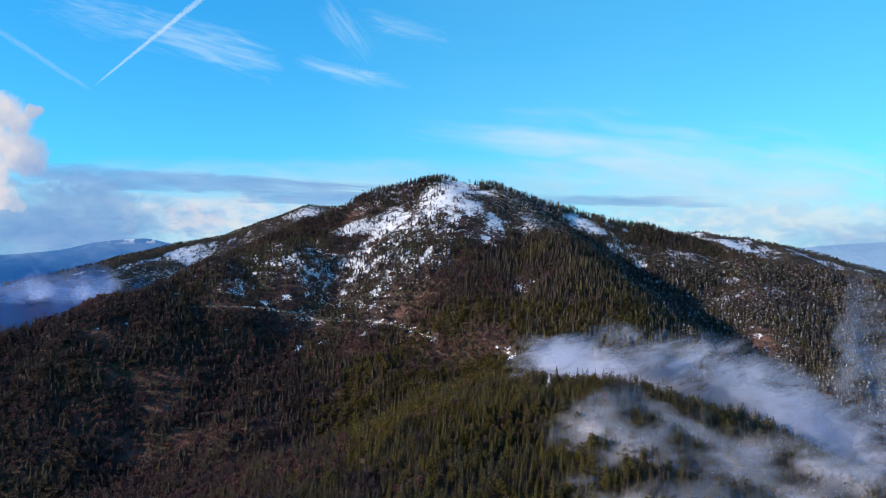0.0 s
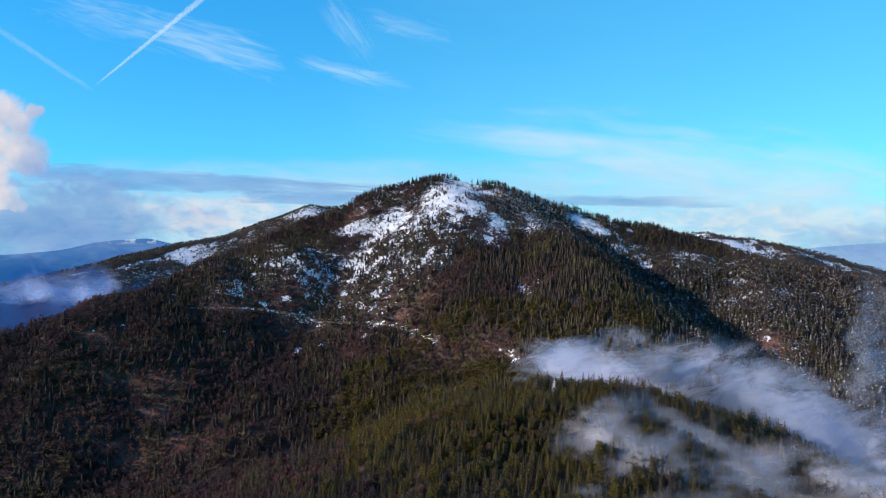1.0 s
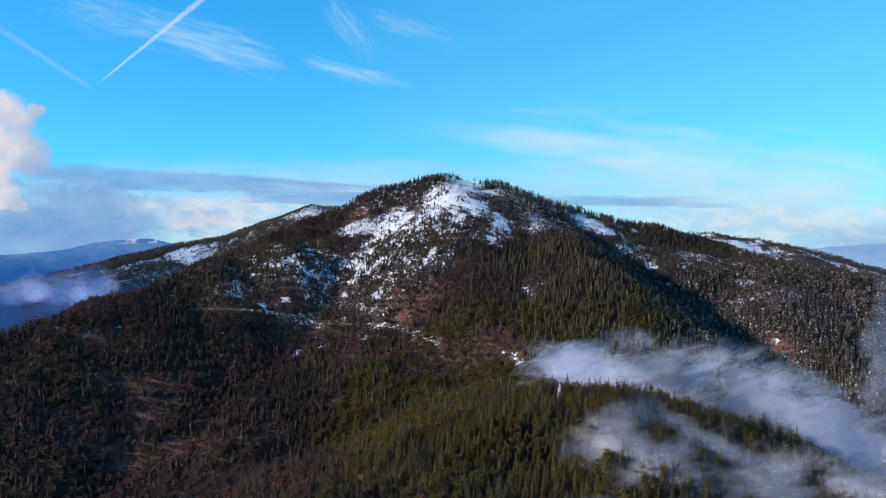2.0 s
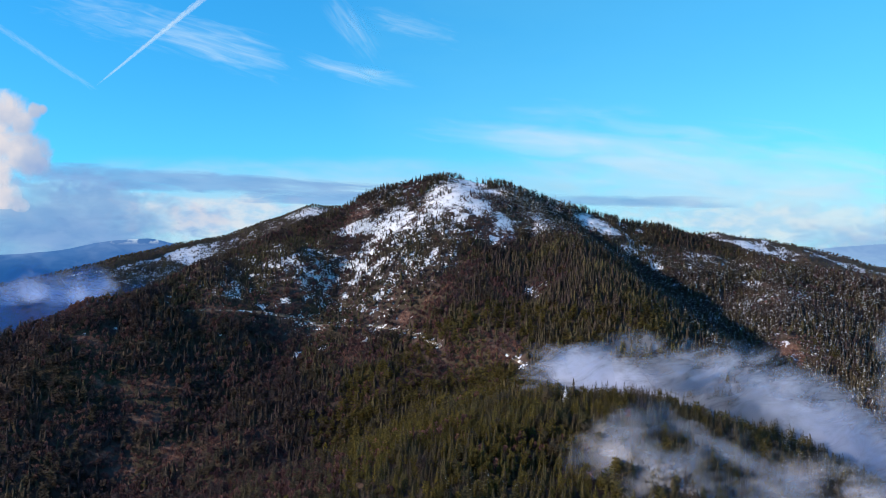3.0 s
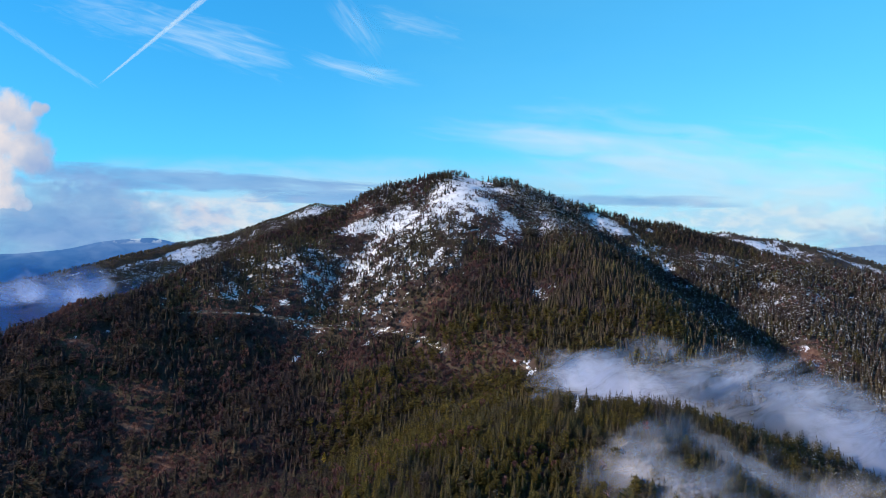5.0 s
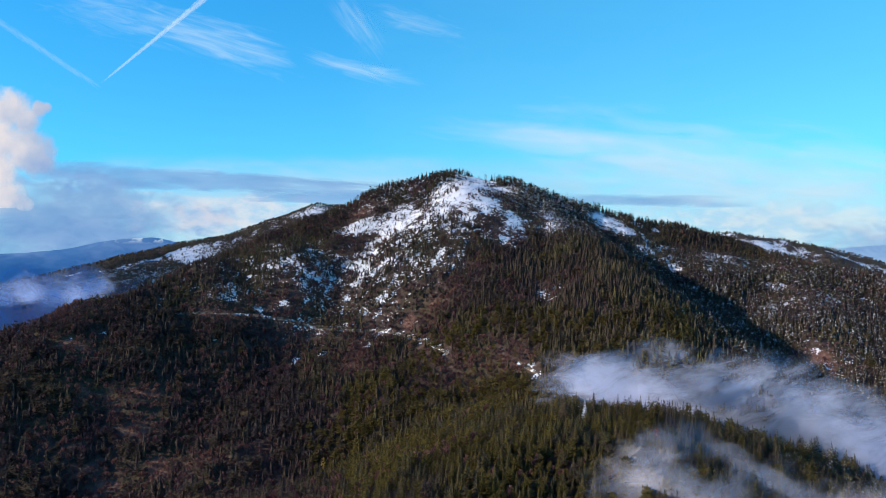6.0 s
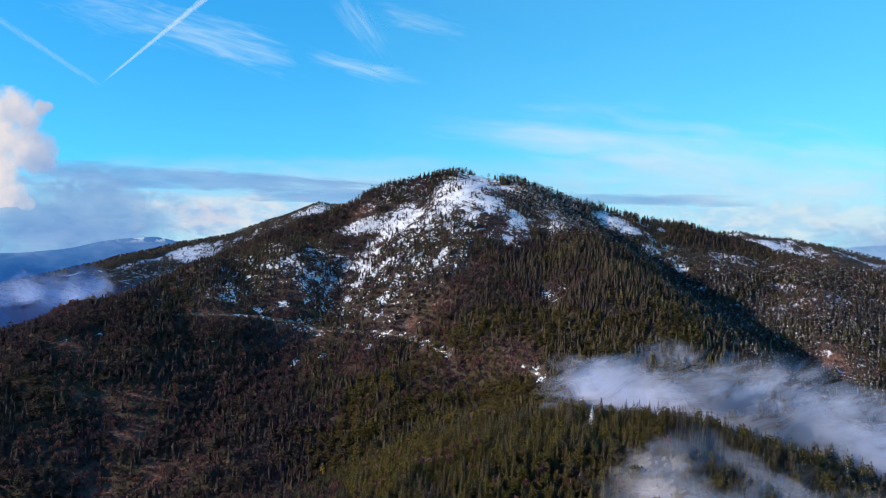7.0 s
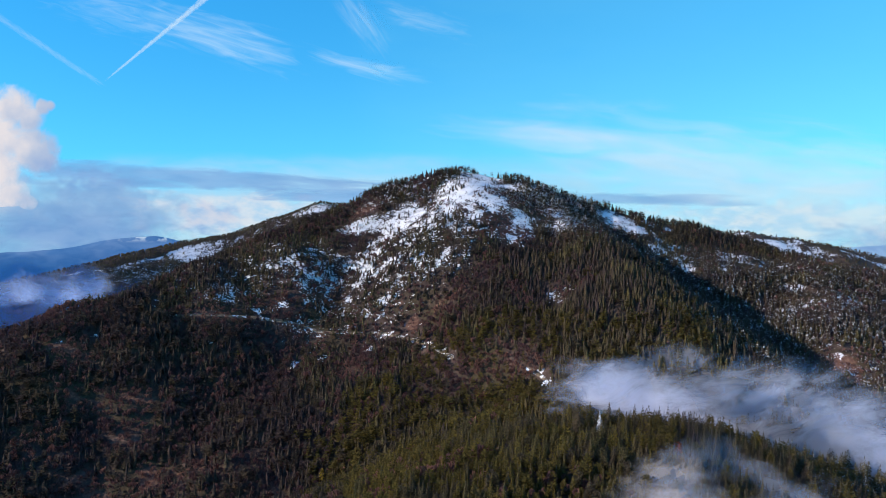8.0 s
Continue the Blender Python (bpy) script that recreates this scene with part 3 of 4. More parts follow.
def part(name, shape, material, parent, tint, frost=0.0, label=""):
    verts, tris = shape
    ob = new(name, mesh_of(name, verts, tris, material, tint=np.full(len(verts), tint), frost=np.full(len(verts), frost)))
    ob.parent = parent
    return tagged(ob, label)


def tree(name, shape, material, tint, frost, label):
    root = tagged(new(name), label, "tree", "trees on the spur")
    part("trunk", shape[1], BARK, root, tint, 0, "grey-brown bark")
    part("crown", shape[0], material, root, tint, frost)
    return root


def at_ground(x, y, tall, girth, turn, sink=0.0):
    m = Matrix.LocRotScale((x, y, float(height(x, y)) - sink), Euler((0, 0, turn)), None)
    return m, (tall * girth, tall * girth, tall)


r = np.random.default_rng(21)
for k, name, shapes, mat, label in (
    (0, "spruce_tree", [spray_shape(200 + s, 70) for s in range(7)], SPRUCE, "tall dark green spruce standing on the wooded spur"),
    (1, "pine_tree", [spray_shape(220 + s, 84, 0.25, s % 3 == 0, 0.22) for s in range(7)], PINE, "olive green pine with a ragged crown"),
    (3, "fir_tree", [spray_shape(260 + s, 84, 0.25, True, 0.23) for s in range(7)], SPRUCE, "dark green round-topped fir standing on the spur"),
    (2, "bare_tree", [broom_shape(240 + s, 80, 0.36, 7) for s in range(7)], TWIG, "leafless brown tree with fine bare twigs"),
):
    made = [tree(name, s, mat, r.uniform(0.25, 0.9), r.uniform(0, 0.2), label) for s in shapes]
    spots = np.flatnonzero((kind == k) & single)
    for n, i in enumerate(spots):
        m, size = at_ground(tx[i], ty[i], tall[i], girth[i], r.random() * 6.28)
        if n < len(made):
            made[n].matrix_basis = m
            made[n].scale = size
        else:
            source = made[n % len(made)]
            copy_thing(source, m).scale = size

# Trees that stand out by their colour or size.
for name, shape, mat, x, y, high, wide, label in (
    ("maple_tree", clump_shape(301, 130, 0.065, 0.58, 0.24, 0.38, 7), RUSSET, 141, 547, 11, 1.0, "tree with rust-red leaves among green pines"),
    ("larch_tree", clump_shape(302, 120, 0.065, 0.55, 0.20, 0.42, 5), GOLD, -131, 711, 15, 0.9, "yellow-green larch standing out in the forest"),
    ("spruce_tree", spray_shape(303, 90), SPRUCE, 85, 598, 25, 1.3, "very tall dark spruce on the crest of the spur"),
    ("spruce_tree", spray_shape(304, 90), SPRUCE, 109, 604, 22, 1.0, "very tall dark spruce on the crest of the spur"),
    # White tree standing in for a snowy gap between the two tall spruces.
    ("snowy_gap_tree", spray_shape(305, 80, 0.2), SNOWY_GAP, 101, 599, 19, 0.9, "slender white tree standing in for a snowy gap on the crest"),
):
    root = tree(name, shape, mat, 0.4, 0.05, label)
    m, size = at_ground(x, y, high, wide, 0.7)
    root.matrix_basis = m
    root.scale = size

# Far ridges, coarser.
for x0, x1, y0, y1, gap, grown in ((-1400, -420, 1600, 2650, 8.4, 1.0), (380, 1350, 1340, 1800, 8.8, 0.66)):
    fx, fy = jittered(x0, x1, y0, y1, gap)
    fz = height(fx, fy)
    s = snow_at(fx, fy, fz)
    below = -flank(fx, fy, [(a, b, 0) for a, b, _ in FAR_WEST_RIDGE], 1.0, 0.0)
    crest = (below < 34) | (x0 > 0)
    ok = (pick.random(len(fx)) < np.where(crest, 0.95, 0.72) - np.clip((s - 0.3) * 2.0, 0, 0.6 if x0 < 0 else 0.9) * (below > 26)) & (fz > 60) & ((below < 430) | (x0 > 0))
    fx, fy, fz = fx[ok], fy[ok], fz[ok]
    n = len(fx)
    forest("far_wood", WOODS_FAR, fx, fy, fz, grown * pick.uniform(7, 12, n), pick.uniform(1.1, 1.6, n), pick.uniform(0.1, 0.8, n), np.full(n, 0.16), SPRUCE, "distant dark wood along the snowy ridge", False)

# ---- the road ----
def road_material():
    n = Nodes("snowy_dirt_road")
    at = n.position()
    g = n.noise(at, 0.5, 5, 0.6)
    dirt = n.ramp(g, (0.3, (0.10, 0.075, 0.05)), (0.7, (0.22, 0.17, 0.12)))
    cover = n.step(n.noise(at, 0.12, 7, 0.7), 0.53, 0.6)
    return n.surface(n.mix(cover, dirt, (0.78, 0.80, 0.83)), 0.9, n.bump(g, 0.4, 0.2))


def forest_road(line):
    pts = []
    for a, b in zip(line[:-1], line[1:]):
        steps = max(2, int(math.hypot(b[0] - a[0], b[1] - a[1]) / 4))
        pts += [(a[0] + (b[0] - a[0]) * k / steps, a[1] + (b[1] - a[1]) * k / steps) for k in range(steps)]
    pts = np.array(pts)
    for _ in range(6):
        pts[1:-1] = (pts[:-2] + 2 * pts[1:-1] + pts[2:]) / 4
    way = np.gradient(pts, axis=0)
    side = np.stack([-way[:, 1], way[:, 0]], 1) / np.hypot(*way.T)[:, None]
    rows = []
    for off, lift in ((-2.2, -0.8), (-1.5, 0.3), (1.5, 0.4), (2.2, -0.8)):
        p = pts + side * off
        rows.append(np.stack([p[:, 0], p[:, 1], height(p[:, 0], p[:, 1]) + lift], 1))
    verts = np.stack(rows, 1).reshape(-1, 3)
    road = new("road", mesh_of("road", verts, grid_faces(4, len(pts)), road_material(), True))
    return tagged(road, "narrow snow-dusted dirt road cut along the wooded slope", "road", kind="structure")


forest_road(ROAD)
forest_road(UPPER_ROAD)


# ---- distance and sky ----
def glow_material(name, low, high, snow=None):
    """Hazy distance: haze put into a glowing colour, by height and broad mottling."""
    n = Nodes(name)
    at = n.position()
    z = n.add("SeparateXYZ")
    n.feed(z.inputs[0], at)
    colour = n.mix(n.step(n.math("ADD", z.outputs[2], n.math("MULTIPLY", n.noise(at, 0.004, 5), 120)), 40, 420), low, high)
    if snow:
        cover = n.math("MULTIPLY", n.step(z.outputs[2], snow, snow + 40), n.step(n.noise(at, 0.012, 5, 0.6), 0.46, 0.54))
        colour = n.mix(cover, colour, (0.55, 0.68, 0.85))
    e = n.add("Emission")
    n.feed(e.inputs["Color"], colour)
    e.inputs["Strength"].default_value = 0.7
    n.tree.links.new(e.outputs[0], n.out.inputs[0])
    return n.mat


def bearing(x, y, far):
    """A place at that distance, in a direction given as picture-plane tangents."""
    d = np.stack([np.asarray(x), np.ones_like(x), np.asarray(y)], -1).astype(float)
    return d / np.linalg.norm(d, axis=-1, keepdims=True) * np.asarray(far)[..., None] + np.array([0, 60, 340])


def far_hill(name, left, right, crest, peak_at, deep, far, material, label, seed):
    """A rounded hill range: a crest line with a flank that falls towards the viewer."""
    u = np.linspace(0, 1, 60)
    x = left + (right - left) * u
    top = crest - 0.030 * (1 - np.exp(-(((u - peak_at) / 0.28) ** 2))) + (fractal(u * 900 + seed, u * 0 + seed, 160, 3) - 0.5) * 0.012
    rows = []
    for k in range(9):
        f = k / 8
        p = bearing(x, -0.055 + (top + 0.055) * (1 - f**1.3) - deep * f, np.full(60, far - 500 * f))
        p[:, 1] += (fractal(x * 2000, x * 0 + k * 40, 150, 2) - 0.5) * 120 * f
        rows.append(p)
    ob = new(name, mesh_of(name, np.concatenate(rows), grid_faces(60, 9), material, True))
    return tagged(ob, label, "hills", kind="structure")


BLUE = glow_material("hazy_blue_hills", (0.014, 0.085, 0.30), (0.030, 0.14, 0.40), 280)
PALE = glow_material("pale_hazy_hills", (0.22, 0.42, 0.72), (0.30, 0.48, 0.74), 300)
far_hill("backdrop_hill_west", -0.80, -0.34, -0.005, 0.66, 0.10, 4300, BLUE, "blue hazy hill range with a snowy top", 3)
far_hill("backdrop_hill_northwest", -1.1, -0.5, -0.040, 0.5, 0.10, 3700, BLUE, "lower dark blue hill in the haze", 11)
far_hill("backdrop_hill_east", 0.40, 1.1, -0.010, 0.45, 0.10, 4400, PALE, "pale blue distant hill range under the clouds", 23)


def cloud_material(name, colour, shade, lo, hi, stretch, scale, strength=0.95, detail=6.0, distort=0.6, most=1.0):
    """Cloud that thins out to its edges; "sheet" holds the place across it, -1 to 1, and a shift for the pattern."""
    n = Nodes(name)
    at = n.vector("sheet")
    g = n.noise(at, scale, detail, 0.52, stretch, distort)
    fade = n.value("fade")
    alpha = n.math("MULTIPLY", n.step(n.math("ADD", n.math("MULTIPLY", fade, 0.62), n.math("MULTIPLY", n.math("SUBTRACT", g, 0.5), 1.1)), lo, hi), n.step(fade, 0.0, 0.25))
    alpha = n.math("MULTIPLY", alpha, most)
    # Clouds and haze glow: their brightness is put into the emitted colour.
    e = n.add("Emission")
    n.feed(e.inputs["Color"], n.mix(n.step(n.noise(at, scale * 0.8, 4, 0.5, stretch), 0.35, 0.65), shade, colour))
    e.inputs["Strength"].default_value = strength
    clear, mixed = n.add("BsdfTransparent"), n.add("MixShader")
    n.feed(mixed.inputs[0], alpha)
    n.tree.links.new(clear.outputs[0], mixed.inputs[1])
    n.tree.links.new(e.outputs[0], mixed.inputs[2])
    n.tree.links.new(mixed.outputs[0], n.out.inputs[0])
    return n.mat


def cloud_sheet(name, x, y, long, wide, tilt, material, label, seed, far=4650, taper=0.0, bow=0.0, square=2.0):
    """A thin cloud high in the distance: its middle, length and breadth as tangents, its tilt in degrees."""
    nu, nv = 40, 14
    u, v = np.meshgrid(np.linspace(-1, 1, nu), np.linspace(-1, 1, nv))
    width = wide / 2 * (1 + taper * u)
    c, s = math.cos(radians(tilt)), math.sin(radians(tilt))
    a, b = u * long / 2, v * width + bow * (u * u)
    p = bearing(x + a * c - b * s, y + a * s + b * c, far + 25 * np.sin(u * 5 + seed) * np.cos(v * 3))
    fade = (1 - np.abs(u) ** square) * (1 - np.abs(v) ** 2)
    sheet = np.stack([u * long * 8, v * wide * 8, np.full(u.shape, seed * 3.7)], -1)
    ob = new(name, mesh_of(name, p.reshape(-1, 3), grid_faces(nu, nv), material, True, sheet=sheet.reshape(-1, 3), fade=fade.ravel()))
    return tagged(ob, label, "cloud", kind="structure")


WISP = cloud_material("cirrus_ice", (0.80, 0.92, 1.0), (0.66, 0.88, 1.0), 0.16, 1.05, (0.55, 3.6, 1.0), 1.5, 0.72, 8, 0.7, 0.50)
FINE = cloud_material("thin_cirrus_ice", (0.80, 0.92, 1.0), (0.66, 0.88, 1.0), 0.20, 1.15, (0.6, 3.2, 1.0), 1.9, 0.72, 8, 1.0, 0.30)
VEIL = cloud_material("cirrus_veil", (0.86, 0.90, 0.98), (0.76, 0.88, 1.0), 0.10, 1.0, (0.4, 2.2, 1.0), 1.1, 0.66, 5, 0.8, 0.55)
TRAIL = cloud_material("condensation_trail", (0.84, 0.94, 1.0), (0.78, 0.92, 1.0), 0.05, 0.85, (1.5, 5.0, 1.0), 7.0, 0.72, 8, 0.9, 0.52)
FAINT = cloud_material("faint_condensation_trail", (0.80, 0.92, 1.0), (0.74, 0.90, 1.0), 0.05, 0.95, (1.0, 5.0, 1.0), 5.0, 0.68, 8, 0.9, 0.20)
STRATUS = cloud_material("grey_stratus", (0.30, 0.54, 0.95), (0.22, 0.44, 0.86), 0.02, 0.55, (0.5, 3.0, 1.0), 1.6, 0.56, 6, 0.6, 0.75)
BANK = cloud_material("cream_cloud_bank", (0.92, 0.90, 0.94), (0.55, 0.74, 0.98), 0.05, 0.55, (1.0, 1.9, 1.0), 2.2, 0.62, 9, 0.4, 0.66)
HAZE = cloud_material("horizon_haze", (0.64, 0.82, 0.97), (0.52, 0.74, 0.96), -0.2, 0.75, (0.6, 2.0, 1.0), 0.7, 0.62, 4, 0.3, 0.80)

# BLUEVEIL and LOWHAZE paint aerial haze as glowing sheets over the distance.
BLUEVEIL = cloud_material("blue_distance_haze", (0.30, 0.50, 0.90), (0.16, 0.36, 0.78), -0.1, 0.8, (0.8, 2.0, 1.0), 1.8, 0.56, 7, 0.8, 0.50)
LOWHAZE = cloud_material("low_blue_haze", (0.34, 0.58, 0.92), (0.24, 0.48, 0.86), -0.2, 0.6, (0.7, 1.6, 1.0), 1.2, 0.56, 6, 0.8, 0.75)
RAGGED = cloud_material("ragged_blue_cloud", (0.36, 0.58, 0.95), (0.22, 0.43, 0.85), 0.08, 0.48, (1.0, 1.25, 1.0), 2.4, 0.56, 9, 0.5, 0.78)

# Glowing tint sheet standing in for haze, added to shift the eastern sky's colour.
THIN_HAZE = cloud_material("thin_high_haze", (0.30, 0.86, 1.0), (0.26, 0.82, 0.98), -0.35, 0.55, (0.5, 1.4, 1.0), 0.6, 0.6, 4, 0.3, 0.12)

HIGH = [  # name, middle x and y, length, breadth, tilt, material, label, taper, bow
    ("thin_high_haze", 0.46, 0.22, 1.3, 0.62, 0, THIN_HAZE, "thin pale haze high in the eastern sky", 0.0, 0.0),
    ("contrail", -0.459, 0.318, 0.265, 0.0092, 38.6, TRAIL, "bright white straight condensation trail", 0.62, 0.0),
    ("contrail", -0.664, 0.298, 0.26, 0.013, -33.0, FAINT, "faint white condensation trail", -0.2, 0.0),
    ("cirrus_cloud", -0.369, 0.303, 0.30, 0.085, -17, WISP, "feathery white cirrus streak", 0.1, 0.0),
    ("cirrus_cloud", -0.150, 0.258, 0.27, 0.036, -14, WISP, "feathery white cirrus streak", 0.2, 0.008),
    ("cirrus_cloud", -0.154, 0.328, 0.17, 0.065, -54, FINE, "feathery white cirrus streak", 0.0, 0.0),
    ("cirrus_cloud", -0.060, 0.330, 0.20, 0.050, -14, FINE, "thin white cirrus wisp", 0.0, 0.0),
    ("cirrus_cloud", -0.53, 0.345, 0.30, 0.10, -14, FINE, "thin white cirrus wisp", 0.0, 0.0),
    ("cirrus_cloud", 0.205, 0.141, 0.60, 0.066, -7.5, VEIL, "long pale pinkish cirrus veil", 0.25, 0.0),
    ("cirrus_cloud", 0.45, 0.100, 0.90, 0.19, -7, VEIL, "broad faint cirrus veil", 0.0, 0.0),
]
LOW = [
    ("stratus_cloud", -0.40, 0.086, 0.80, 0.038, -2.6, STRATUS, "long flat blue-grey stratus band", -0.5, 0.0),
    ("stratus_cloud", -0.20, 0.060, 0.30, 0.026, -1.5, STRATUS, "thin flat blue-grey stratus band", 0.0, 0.0),
    ("stratus_cloud", 0.285, 0.056, 0.40, 0.021, -1, STRATUS, "thin flat blue-grey stratus band", 0.0, 0.0),
    ("cloud_bank", -0.34, 0.028, 0.46, 0.085, -2, BANK, "bright cream cloud bank low on the horizon", 0.0, 0.0),
    ("cloud_bank", 0.58, 0.016, 0.72, 0.090, -1, BANK, "bright cream cloud bank low on the horizon", 0.1, 0.0),
    ("stratus_cloud", -0.565, 0.042, 0.20, 0.12, -20, RAGGED, "blue-grey ragged cloud in the distance", 0.0, 0.0),
    ("stratus_cloud", -0.395, 0.024, 0.13, 0.060, -8, RAGGED, "blue-grey ragged cloud in the distance", 0.0, 0.0),
    ("stratus_cloud", -0.63, 0.012, 0.26, 0.085, -3, RAGGED, "blue-grey ragged cloud in the distance", 0.0, 0.0),
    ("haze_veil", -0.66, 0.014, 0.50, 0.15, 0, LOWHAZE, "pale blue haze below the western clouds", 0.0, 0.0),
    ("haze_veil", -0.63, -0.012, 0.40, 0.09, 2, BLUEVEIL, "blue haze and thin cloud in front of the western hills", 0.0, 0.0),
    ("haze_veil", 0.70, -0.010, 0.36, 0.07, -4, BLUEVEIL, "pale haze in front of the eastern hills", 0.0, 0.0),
    ("horizon_haze", 0.0, 0.002, 2.2, 0.26, 0, HAZE, "pale blue haze along the horizon", 0.0, 0.0),
]
SKY = HIGH + LOW
for k, (name, x, y, long, wide, tilt, mat, label, taper, bow) in enumerate(SKY):
    cloud_sheet(name, x, y, long, wide, tilt, mat, label, k + 1, {"horizon_haze": 4720, "haze_veil": 4480 if mat is LOWHAZE else 3350}.get(name, 4690 - 12 * (len(SKY) - k)), taper, bow, 6.0 if name == "contrail" else 2.0)


def cumulus_material():
    n = Nodes("cumulus_vapour")
    at, fade, lit = n.vector("sheet"), n.value("fade"), n.value("lit")
    g = n.noise(at, 5.0, 9, 0.55, None, 0.4)
    alpha = n.step(n.math("ADD", fade, n.math("MULTIPLY", n.math("SUBTRACT", g, 0.5), 1.25)), -0.02, 0.85)
    # The lit value carries painted sun and shade into the glowing colour.
    tone = n.math("ADD", lit, n.math("MULTIPLY", n.math("SUBTRACT", n.noise(at, 3.0, 5, 0.5), 0.5), 0.9))
    e = n.add("Emission")
    n.feed(e.inputs["Color"], n.ramp(tone, (0.1, (0.34, 0.50, 0.82)), (0.5, (0.54, 0.64, 0.84)), (0.9, (0.90, 0.86, 0.90))))
    e.inputs["Strength"].default_value = 0.62
    clear, mixed = n.add("BsdfTransparent"), n.add("MixShader")
    n.feed(mixed.inputs[0], alpha)
    n.tree.links.new(clear.outputs[0], mixed.inputs[1])
    n.tree.links.new(e.outputs[0], mixed.inputs[2])
    n.tree.links.new(mixed.outputs[0], n.out.inputs[0])
    return n.mat


def cumulus(name, puffs, label):
    """A heaped cloud far off: the joined outline of round puffs, bulging towards the viewer."""
    nx, ny = 90, 120
    x, y = np.meshgrid(np.linspace(-0.86, -0.60, nx), np.linspace(0.0, 0.25, ny))
    best, lit, weight = np.full(x.shape, -1.0), np.zeros(x.shape), np.zeros(x.shape)
    for px, py, size in puffs:
        d = 1 - ((x - px) ** 2 + (y - py) ** 2) / size**2
        w = np.exp(5 * np.clip(d, -2, 1))
        # Bright left and grey right side are painted: lit falls off to the right.
        lit, weight = lit + w * (0.62 - 7.0 * (x + 0.69) + 0.18 * (y - py) / size), weight + w
        best = np.maximum(best, d)
    best = np.where(best > 0, best * np.clip((y + 0.005) / 0.07, 0, 1), best) - 0.35 * np.clip(1 - y / 0.05, 0, 1)
    p = bearing(x, y, 4560 - 120 * np.sqrt(np.clip(best, 0, 1)))
    ob = new(name, mesh_of(name, p.reshape(-1, 3), grid_faces(nx, ny), cumulus_material(), True,
             sheet=np.stack([x * 8, y * 8, 0 * x], -1).reshape(-1, 3), fade=best.ravel(), lit=(lit / weight).ravel()))
    return tagged(ob, label, "cloud", kind="structure")


cumulus("cumulus_cloud", [(-0.705, 0.195, 0.042), (-0.680, 0.180, 0.030), (-0.725, 0.150, 0.055), (-0.680, 0.135, 0.045), (-0.658, 0.198, 0.015), (-0.646, 0.200, 0.010), (-0.745, 0.10, 0.07), (-0.665, 0.125, 0.040), (-0.71, 0.055, 0.042), (-0.685, 0.035, 0.035), (-0.73, 0.030, 0.06)], "towering white cumulus cloud with a grey shaded side")

# ---- mist ----
def mist_material(name, most, scale, lo=0.30, hi=0.72, colour=(0.44, 0.46, 0.54), lean=0.0):
    """Drifting vapour: even in its scattering, drawn out in wisps along its flow, thinner to its edges and in its gaps."""
    n = Nodes(name)
    flow = n.add("Mapping")
    n.feed(flow.inputs["Vector"], n.position())
    flow.inputs["Rotation"].default_value = (0, radians(lean), 0)
    at = flow.outputs[0]
    broad, wisps = n.noise(at, scale, 4, 0.5, (0.8, 0.8, 1.6), 0.6), n.noise(at, scale * 2.6, 8, 0.62, (0.6, 0.7, 1.6), 0.9)
    g = n.math("ADD", n.math("MULTIPLY", broad, 0.55), n.math("MULTIPLY", wisps, 0.5))
    fade = n.value("fade")
    alpha = n.math("MULTIPLY", n.step(n.math("ADD", n.math("MULTIPLY", fade, 0.42), n.math("MULTIPLY", n.math("SUBTRACT", g, 0.30), 1.5)), lo, hi), n.step(fade, 0.0, 0.35))
    alpha = n.math("MULTIPLY", alpha, most)
    # Vapour scatters alike to all sides, so both sides of a layer take the light that falls from above.
    lit = n.add("AddShader")
    for socket, kind, sign in zip(lit.inputs, ("BsdfDiffuse", "BsdfTranslucent"), (1, -1)):
        up, side = n.add("CombineXYZ"), n.add(kind)
        for where_to, v in zip(up.inputs, (-0.10, -0.25, 0.96)):
            where_to.default_value = v * sign
        side.inputs["Color"].default_value = (*colour, 1)
        n.tree.links.new(up.outputs[0], side.inputs["Normal"])
        n.tree.links.new(side.outputs[0], socket)
    clear, mixed = n.add("BsdfTransparent"), n.add("MixShader")
    n.feed(mixed.inputs[0], alpha)
    n.tree.links.new(clear.outputs[0], mixed.inputs[1])
    n.tree.links.new(lit.outputs[0], mixed.inputs[2])
    n.tree.links.new(mixed.outputs[0], n.out.inputs[0])
    return n.mat


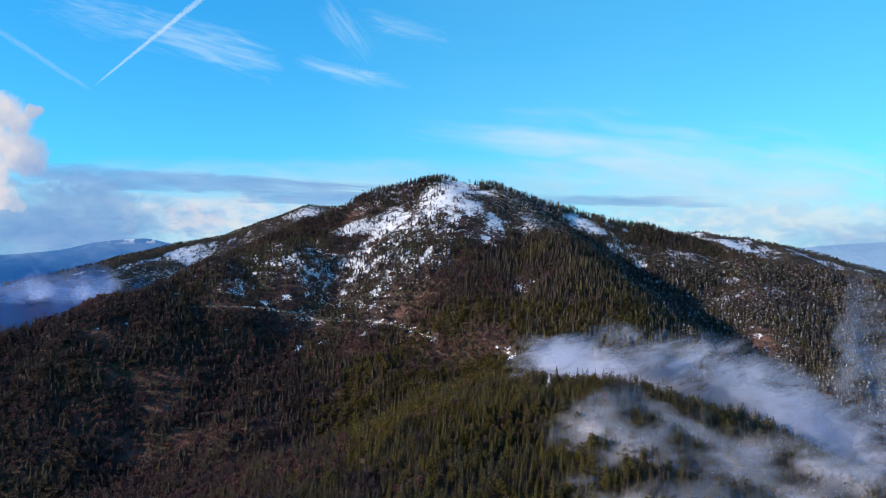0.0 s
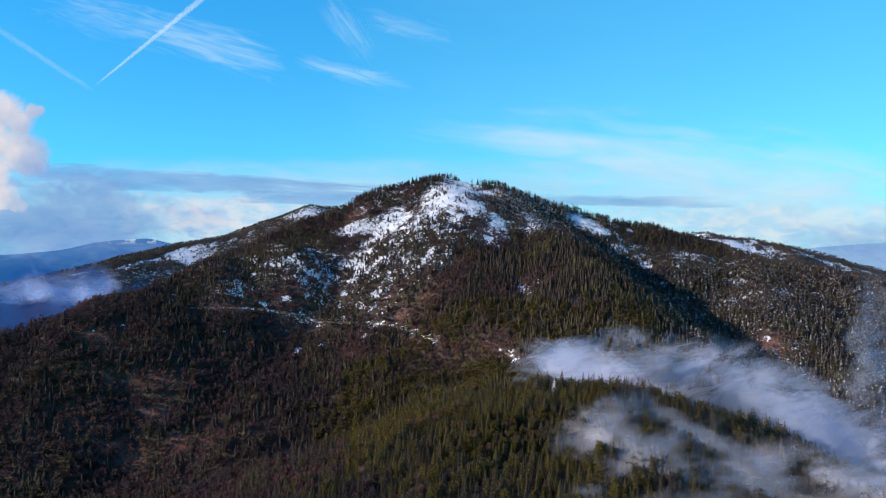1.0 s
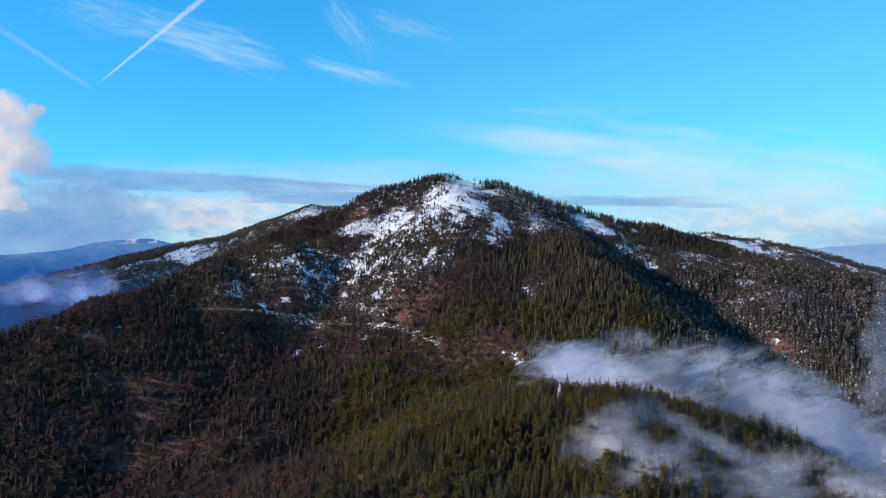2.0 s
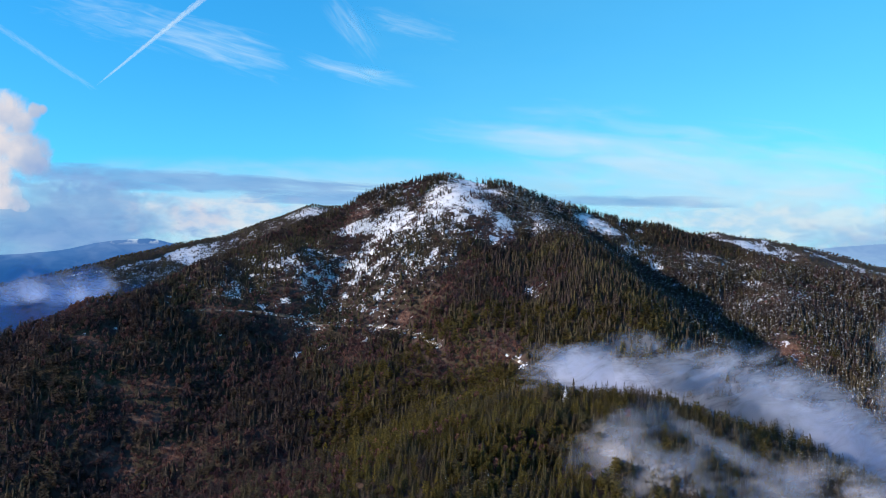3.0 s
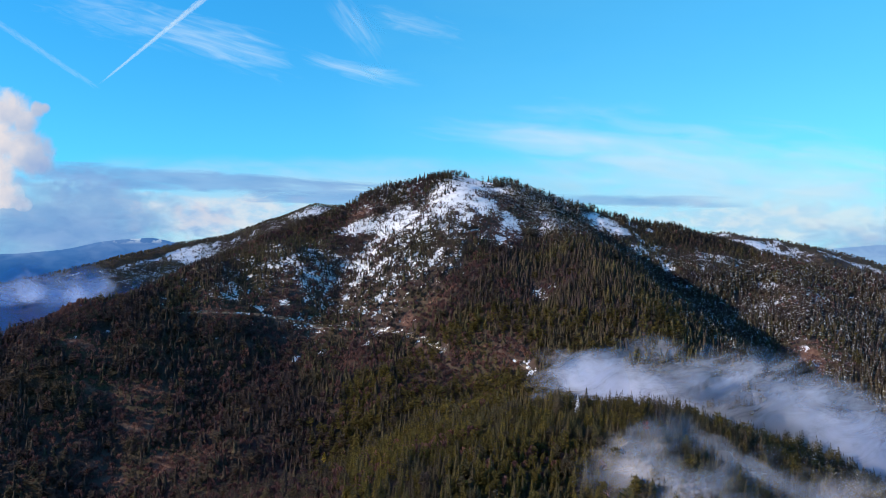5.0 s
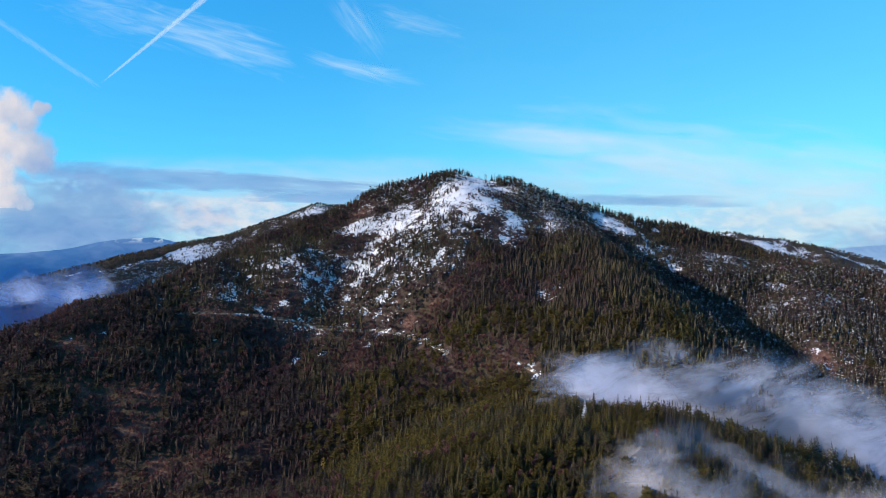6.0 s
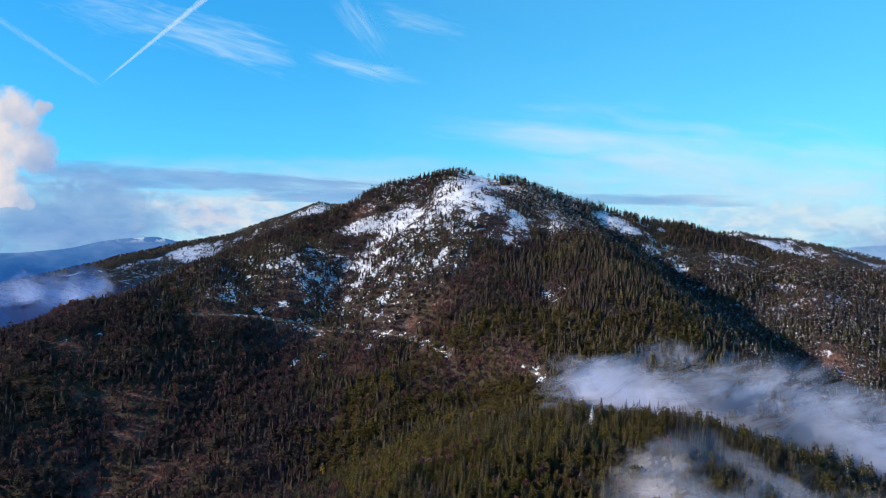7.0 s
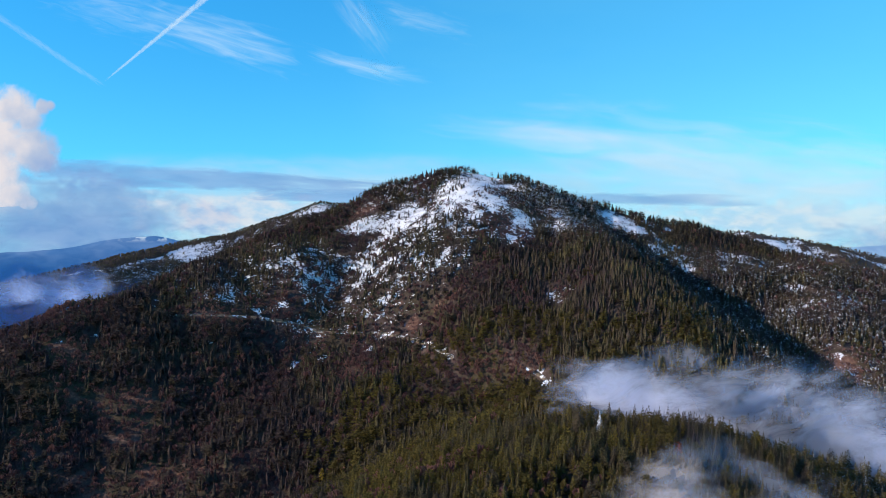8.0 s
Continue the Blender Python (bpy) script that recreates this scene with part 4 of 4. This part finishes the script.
def mist_bank(name, line, rise, layers, gap, material, label, floor=None, seed=0, peak=0.35, sway=1.0):
    """Mist lying along a line in the plan: wavy layers one behind another, each standing on the ground below it."""
    root = tagged(new(name), label, "mist", kind="stuff")
    line = np.array(line, float)
    s = np.linspace(0, 1, 60)
    along = np.linspace(0, 1, len(line))
    lx, ly, lh = np.interp(s, along, line[:, 0]), np.interp(s, along, line[:, 1]), np.interp(s, along, rise)
    for _ in range(20):
        lx[1:-1], ly[1:-1], lh[1:-1] = [(q[:-2] + 2 * q[1:-1] + q[2:]) / 4 for q in (lx, ly, lh)]
    v = np.linspace(0, 1, 16)
    for k in range(layers):
        off = (k - (layers - 1) / 2) * gap
        wave = sway * (10 * np.sin(s * 9 + k * 2.1 + seed) + 6 * np.sin(s * 23 + k))
        bx, by = lx, ly + off + wave
        foot = height(bx, by) - 2 if floor is None else np.interp(s, along, floor) + 0 * s
        hh = lh * (0.72 + 0.55 * np.sin(s * 7 + 1.7 * k + seed) ** 2)
        X = bx[None] + 0 * v[:, None]
        Y = by[None] + 14 * v[:, None] + 4 * np.sin(v[:, None] * 5 + s[None] * 14)
        Z = foot[None] + hh[None] * v[:, None]
        ends = np.clip(np.minimum(s / 0.26, (1 - s) / 0.22), 0, 1)
        ends = ends * ends * (3 - 2 * ends)
        body = np.where(v < peak, 0.35 + 0.65 * v / peak if floor is None else v / peak, 1 - (np.maximum(v - peak, 0) / (1 - peak)) ** 1.3)
        fade = ends[None] * np.clip(body, 0, 1)[:, None]
        ob = new("layer", mesh_of("layer", np.stack([X, Y, Z], -1).reshape(-1, 3), grid_faces(60, 16), material, True, fade=fade.ravel()))
        ob.parent = root
    return root


scene.cycles.transparent_max_bounces = 24
STREAM = mist_material("valley_mist", 0.56, 0.017, 0.36, 0.82, lean=14)
THIN = mist_material("thin_mist", 0.27, 0.022, 0.42, 0.90, lean=6)
WEST_MIST = mist_material("bluish_mist", 0.40, 0.012, 0.46, 0.95, (0.34, 0.44, 0.66), -8)
# Blue aerial haze, put into the colour of added vapour layers.
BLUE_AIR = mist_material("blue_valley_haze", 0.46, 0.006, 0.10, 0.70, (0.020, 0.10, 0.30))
mist_bank("mist_stream", [(34, 674), (95, 668), (165, 664), (240, 658), (320, 650), (410, 640), (520, 625)], [24, 42, 64, 84, 90, 88, 86], 6, 11, STREAM, "white mist streaming through the valley behind the spur", [188, 182, 172, 152, 124, 98, 70], 0, 0.34)
mist_bank("mist_patch", [(56, 462), (96, 458), (140, 454), (190, 450), (250, 444), (320, 438), (400, 430)], [16, 28, 34, 36, 38, 40, 40], 5, 21, THIN, "thin drifting mist over the wooded near slope", None, 2, 0.45)
mist_bank("mist_patch", [(-1060, 1410), (-940, 1404), (-830, 1395), (-760, 1385), (-650, 1360)], [60, 80, 90, 90, 70], 4, 26, WEST_MIST, "white mist lying behind the west ridge", [180, 176, 180, 186, 200], 4, 0.4)
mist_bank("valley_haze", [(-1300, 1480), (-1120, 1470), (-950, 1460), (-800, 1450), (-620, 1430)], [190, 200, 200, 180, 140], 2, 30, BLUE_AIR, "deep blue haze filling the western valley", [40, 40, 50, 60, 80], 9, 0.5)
mist_bank("mist_patch", [(350, 600), (410, 590), (470, 580), (600, 570)], [120, 190, 210, 210], 2, 24, THIN, "thin mist rising along the slope", [130, 130, 130, 130], 7, 0.5, 0.25)


# ---- on the summit ----
def radio_mast(x, y, tall):
    root = tagged(new("radio_mast"), "thin grey steel mast standing on the snowy summit", "mast")
    steel = Nodes("weathered_steel")
    g = steel.noise(steel.position(), 3.0, 4)
    steel = steel.surface(steel.ramp(g, (0.3, (0.22, 0.22, 0.23)), (0.7, (0.34, 0.34, 0.35))), 0.5, None, 0.4)

    def bar(name, a, b, wide):
        bm = bmesh.new()
        a, b = Vector(a), Vector(b)
        m = Matrix.Translation((a + b) / 2) @ (b - a).to_track_quat("Z", "Y").to_matrix().to_4x4()
        bmesh.ops.create_cone(bm, cap_ends=True, segments=8, radius1=wide, radius2=wide * 0.7, depth=(b - a).length, matrix=m)
        me = bpy.data.meshes.new(name)
        bm.to_mesh(me)
        bm.free()
        me.materials.append(steel)
        ob = new(name, me)
        ob.parent = root

    bar("pole", (0, 0, -0.5), (0, 0, tall), 0.16)
    bar("crossbar", (-1.4, 0, tall * 0.82), (1.4, 0, tall * 0.82), 0.08)
    bar("crossbar", (-0.9, 0, tall * 0.65), (0.9, 0, tall * 0.65), 0.08)
    for k in range(3):
        a = 2.094 * k + 0.4
        bar("stay", (3.5 * math.cos(a), 3.5 * math.sin(a), -0.6), (0, 0, tall * 0.7), 0.03)
    root.location = (x, y, float(height(x, y)))


radio_mast(20, 1284, 12)
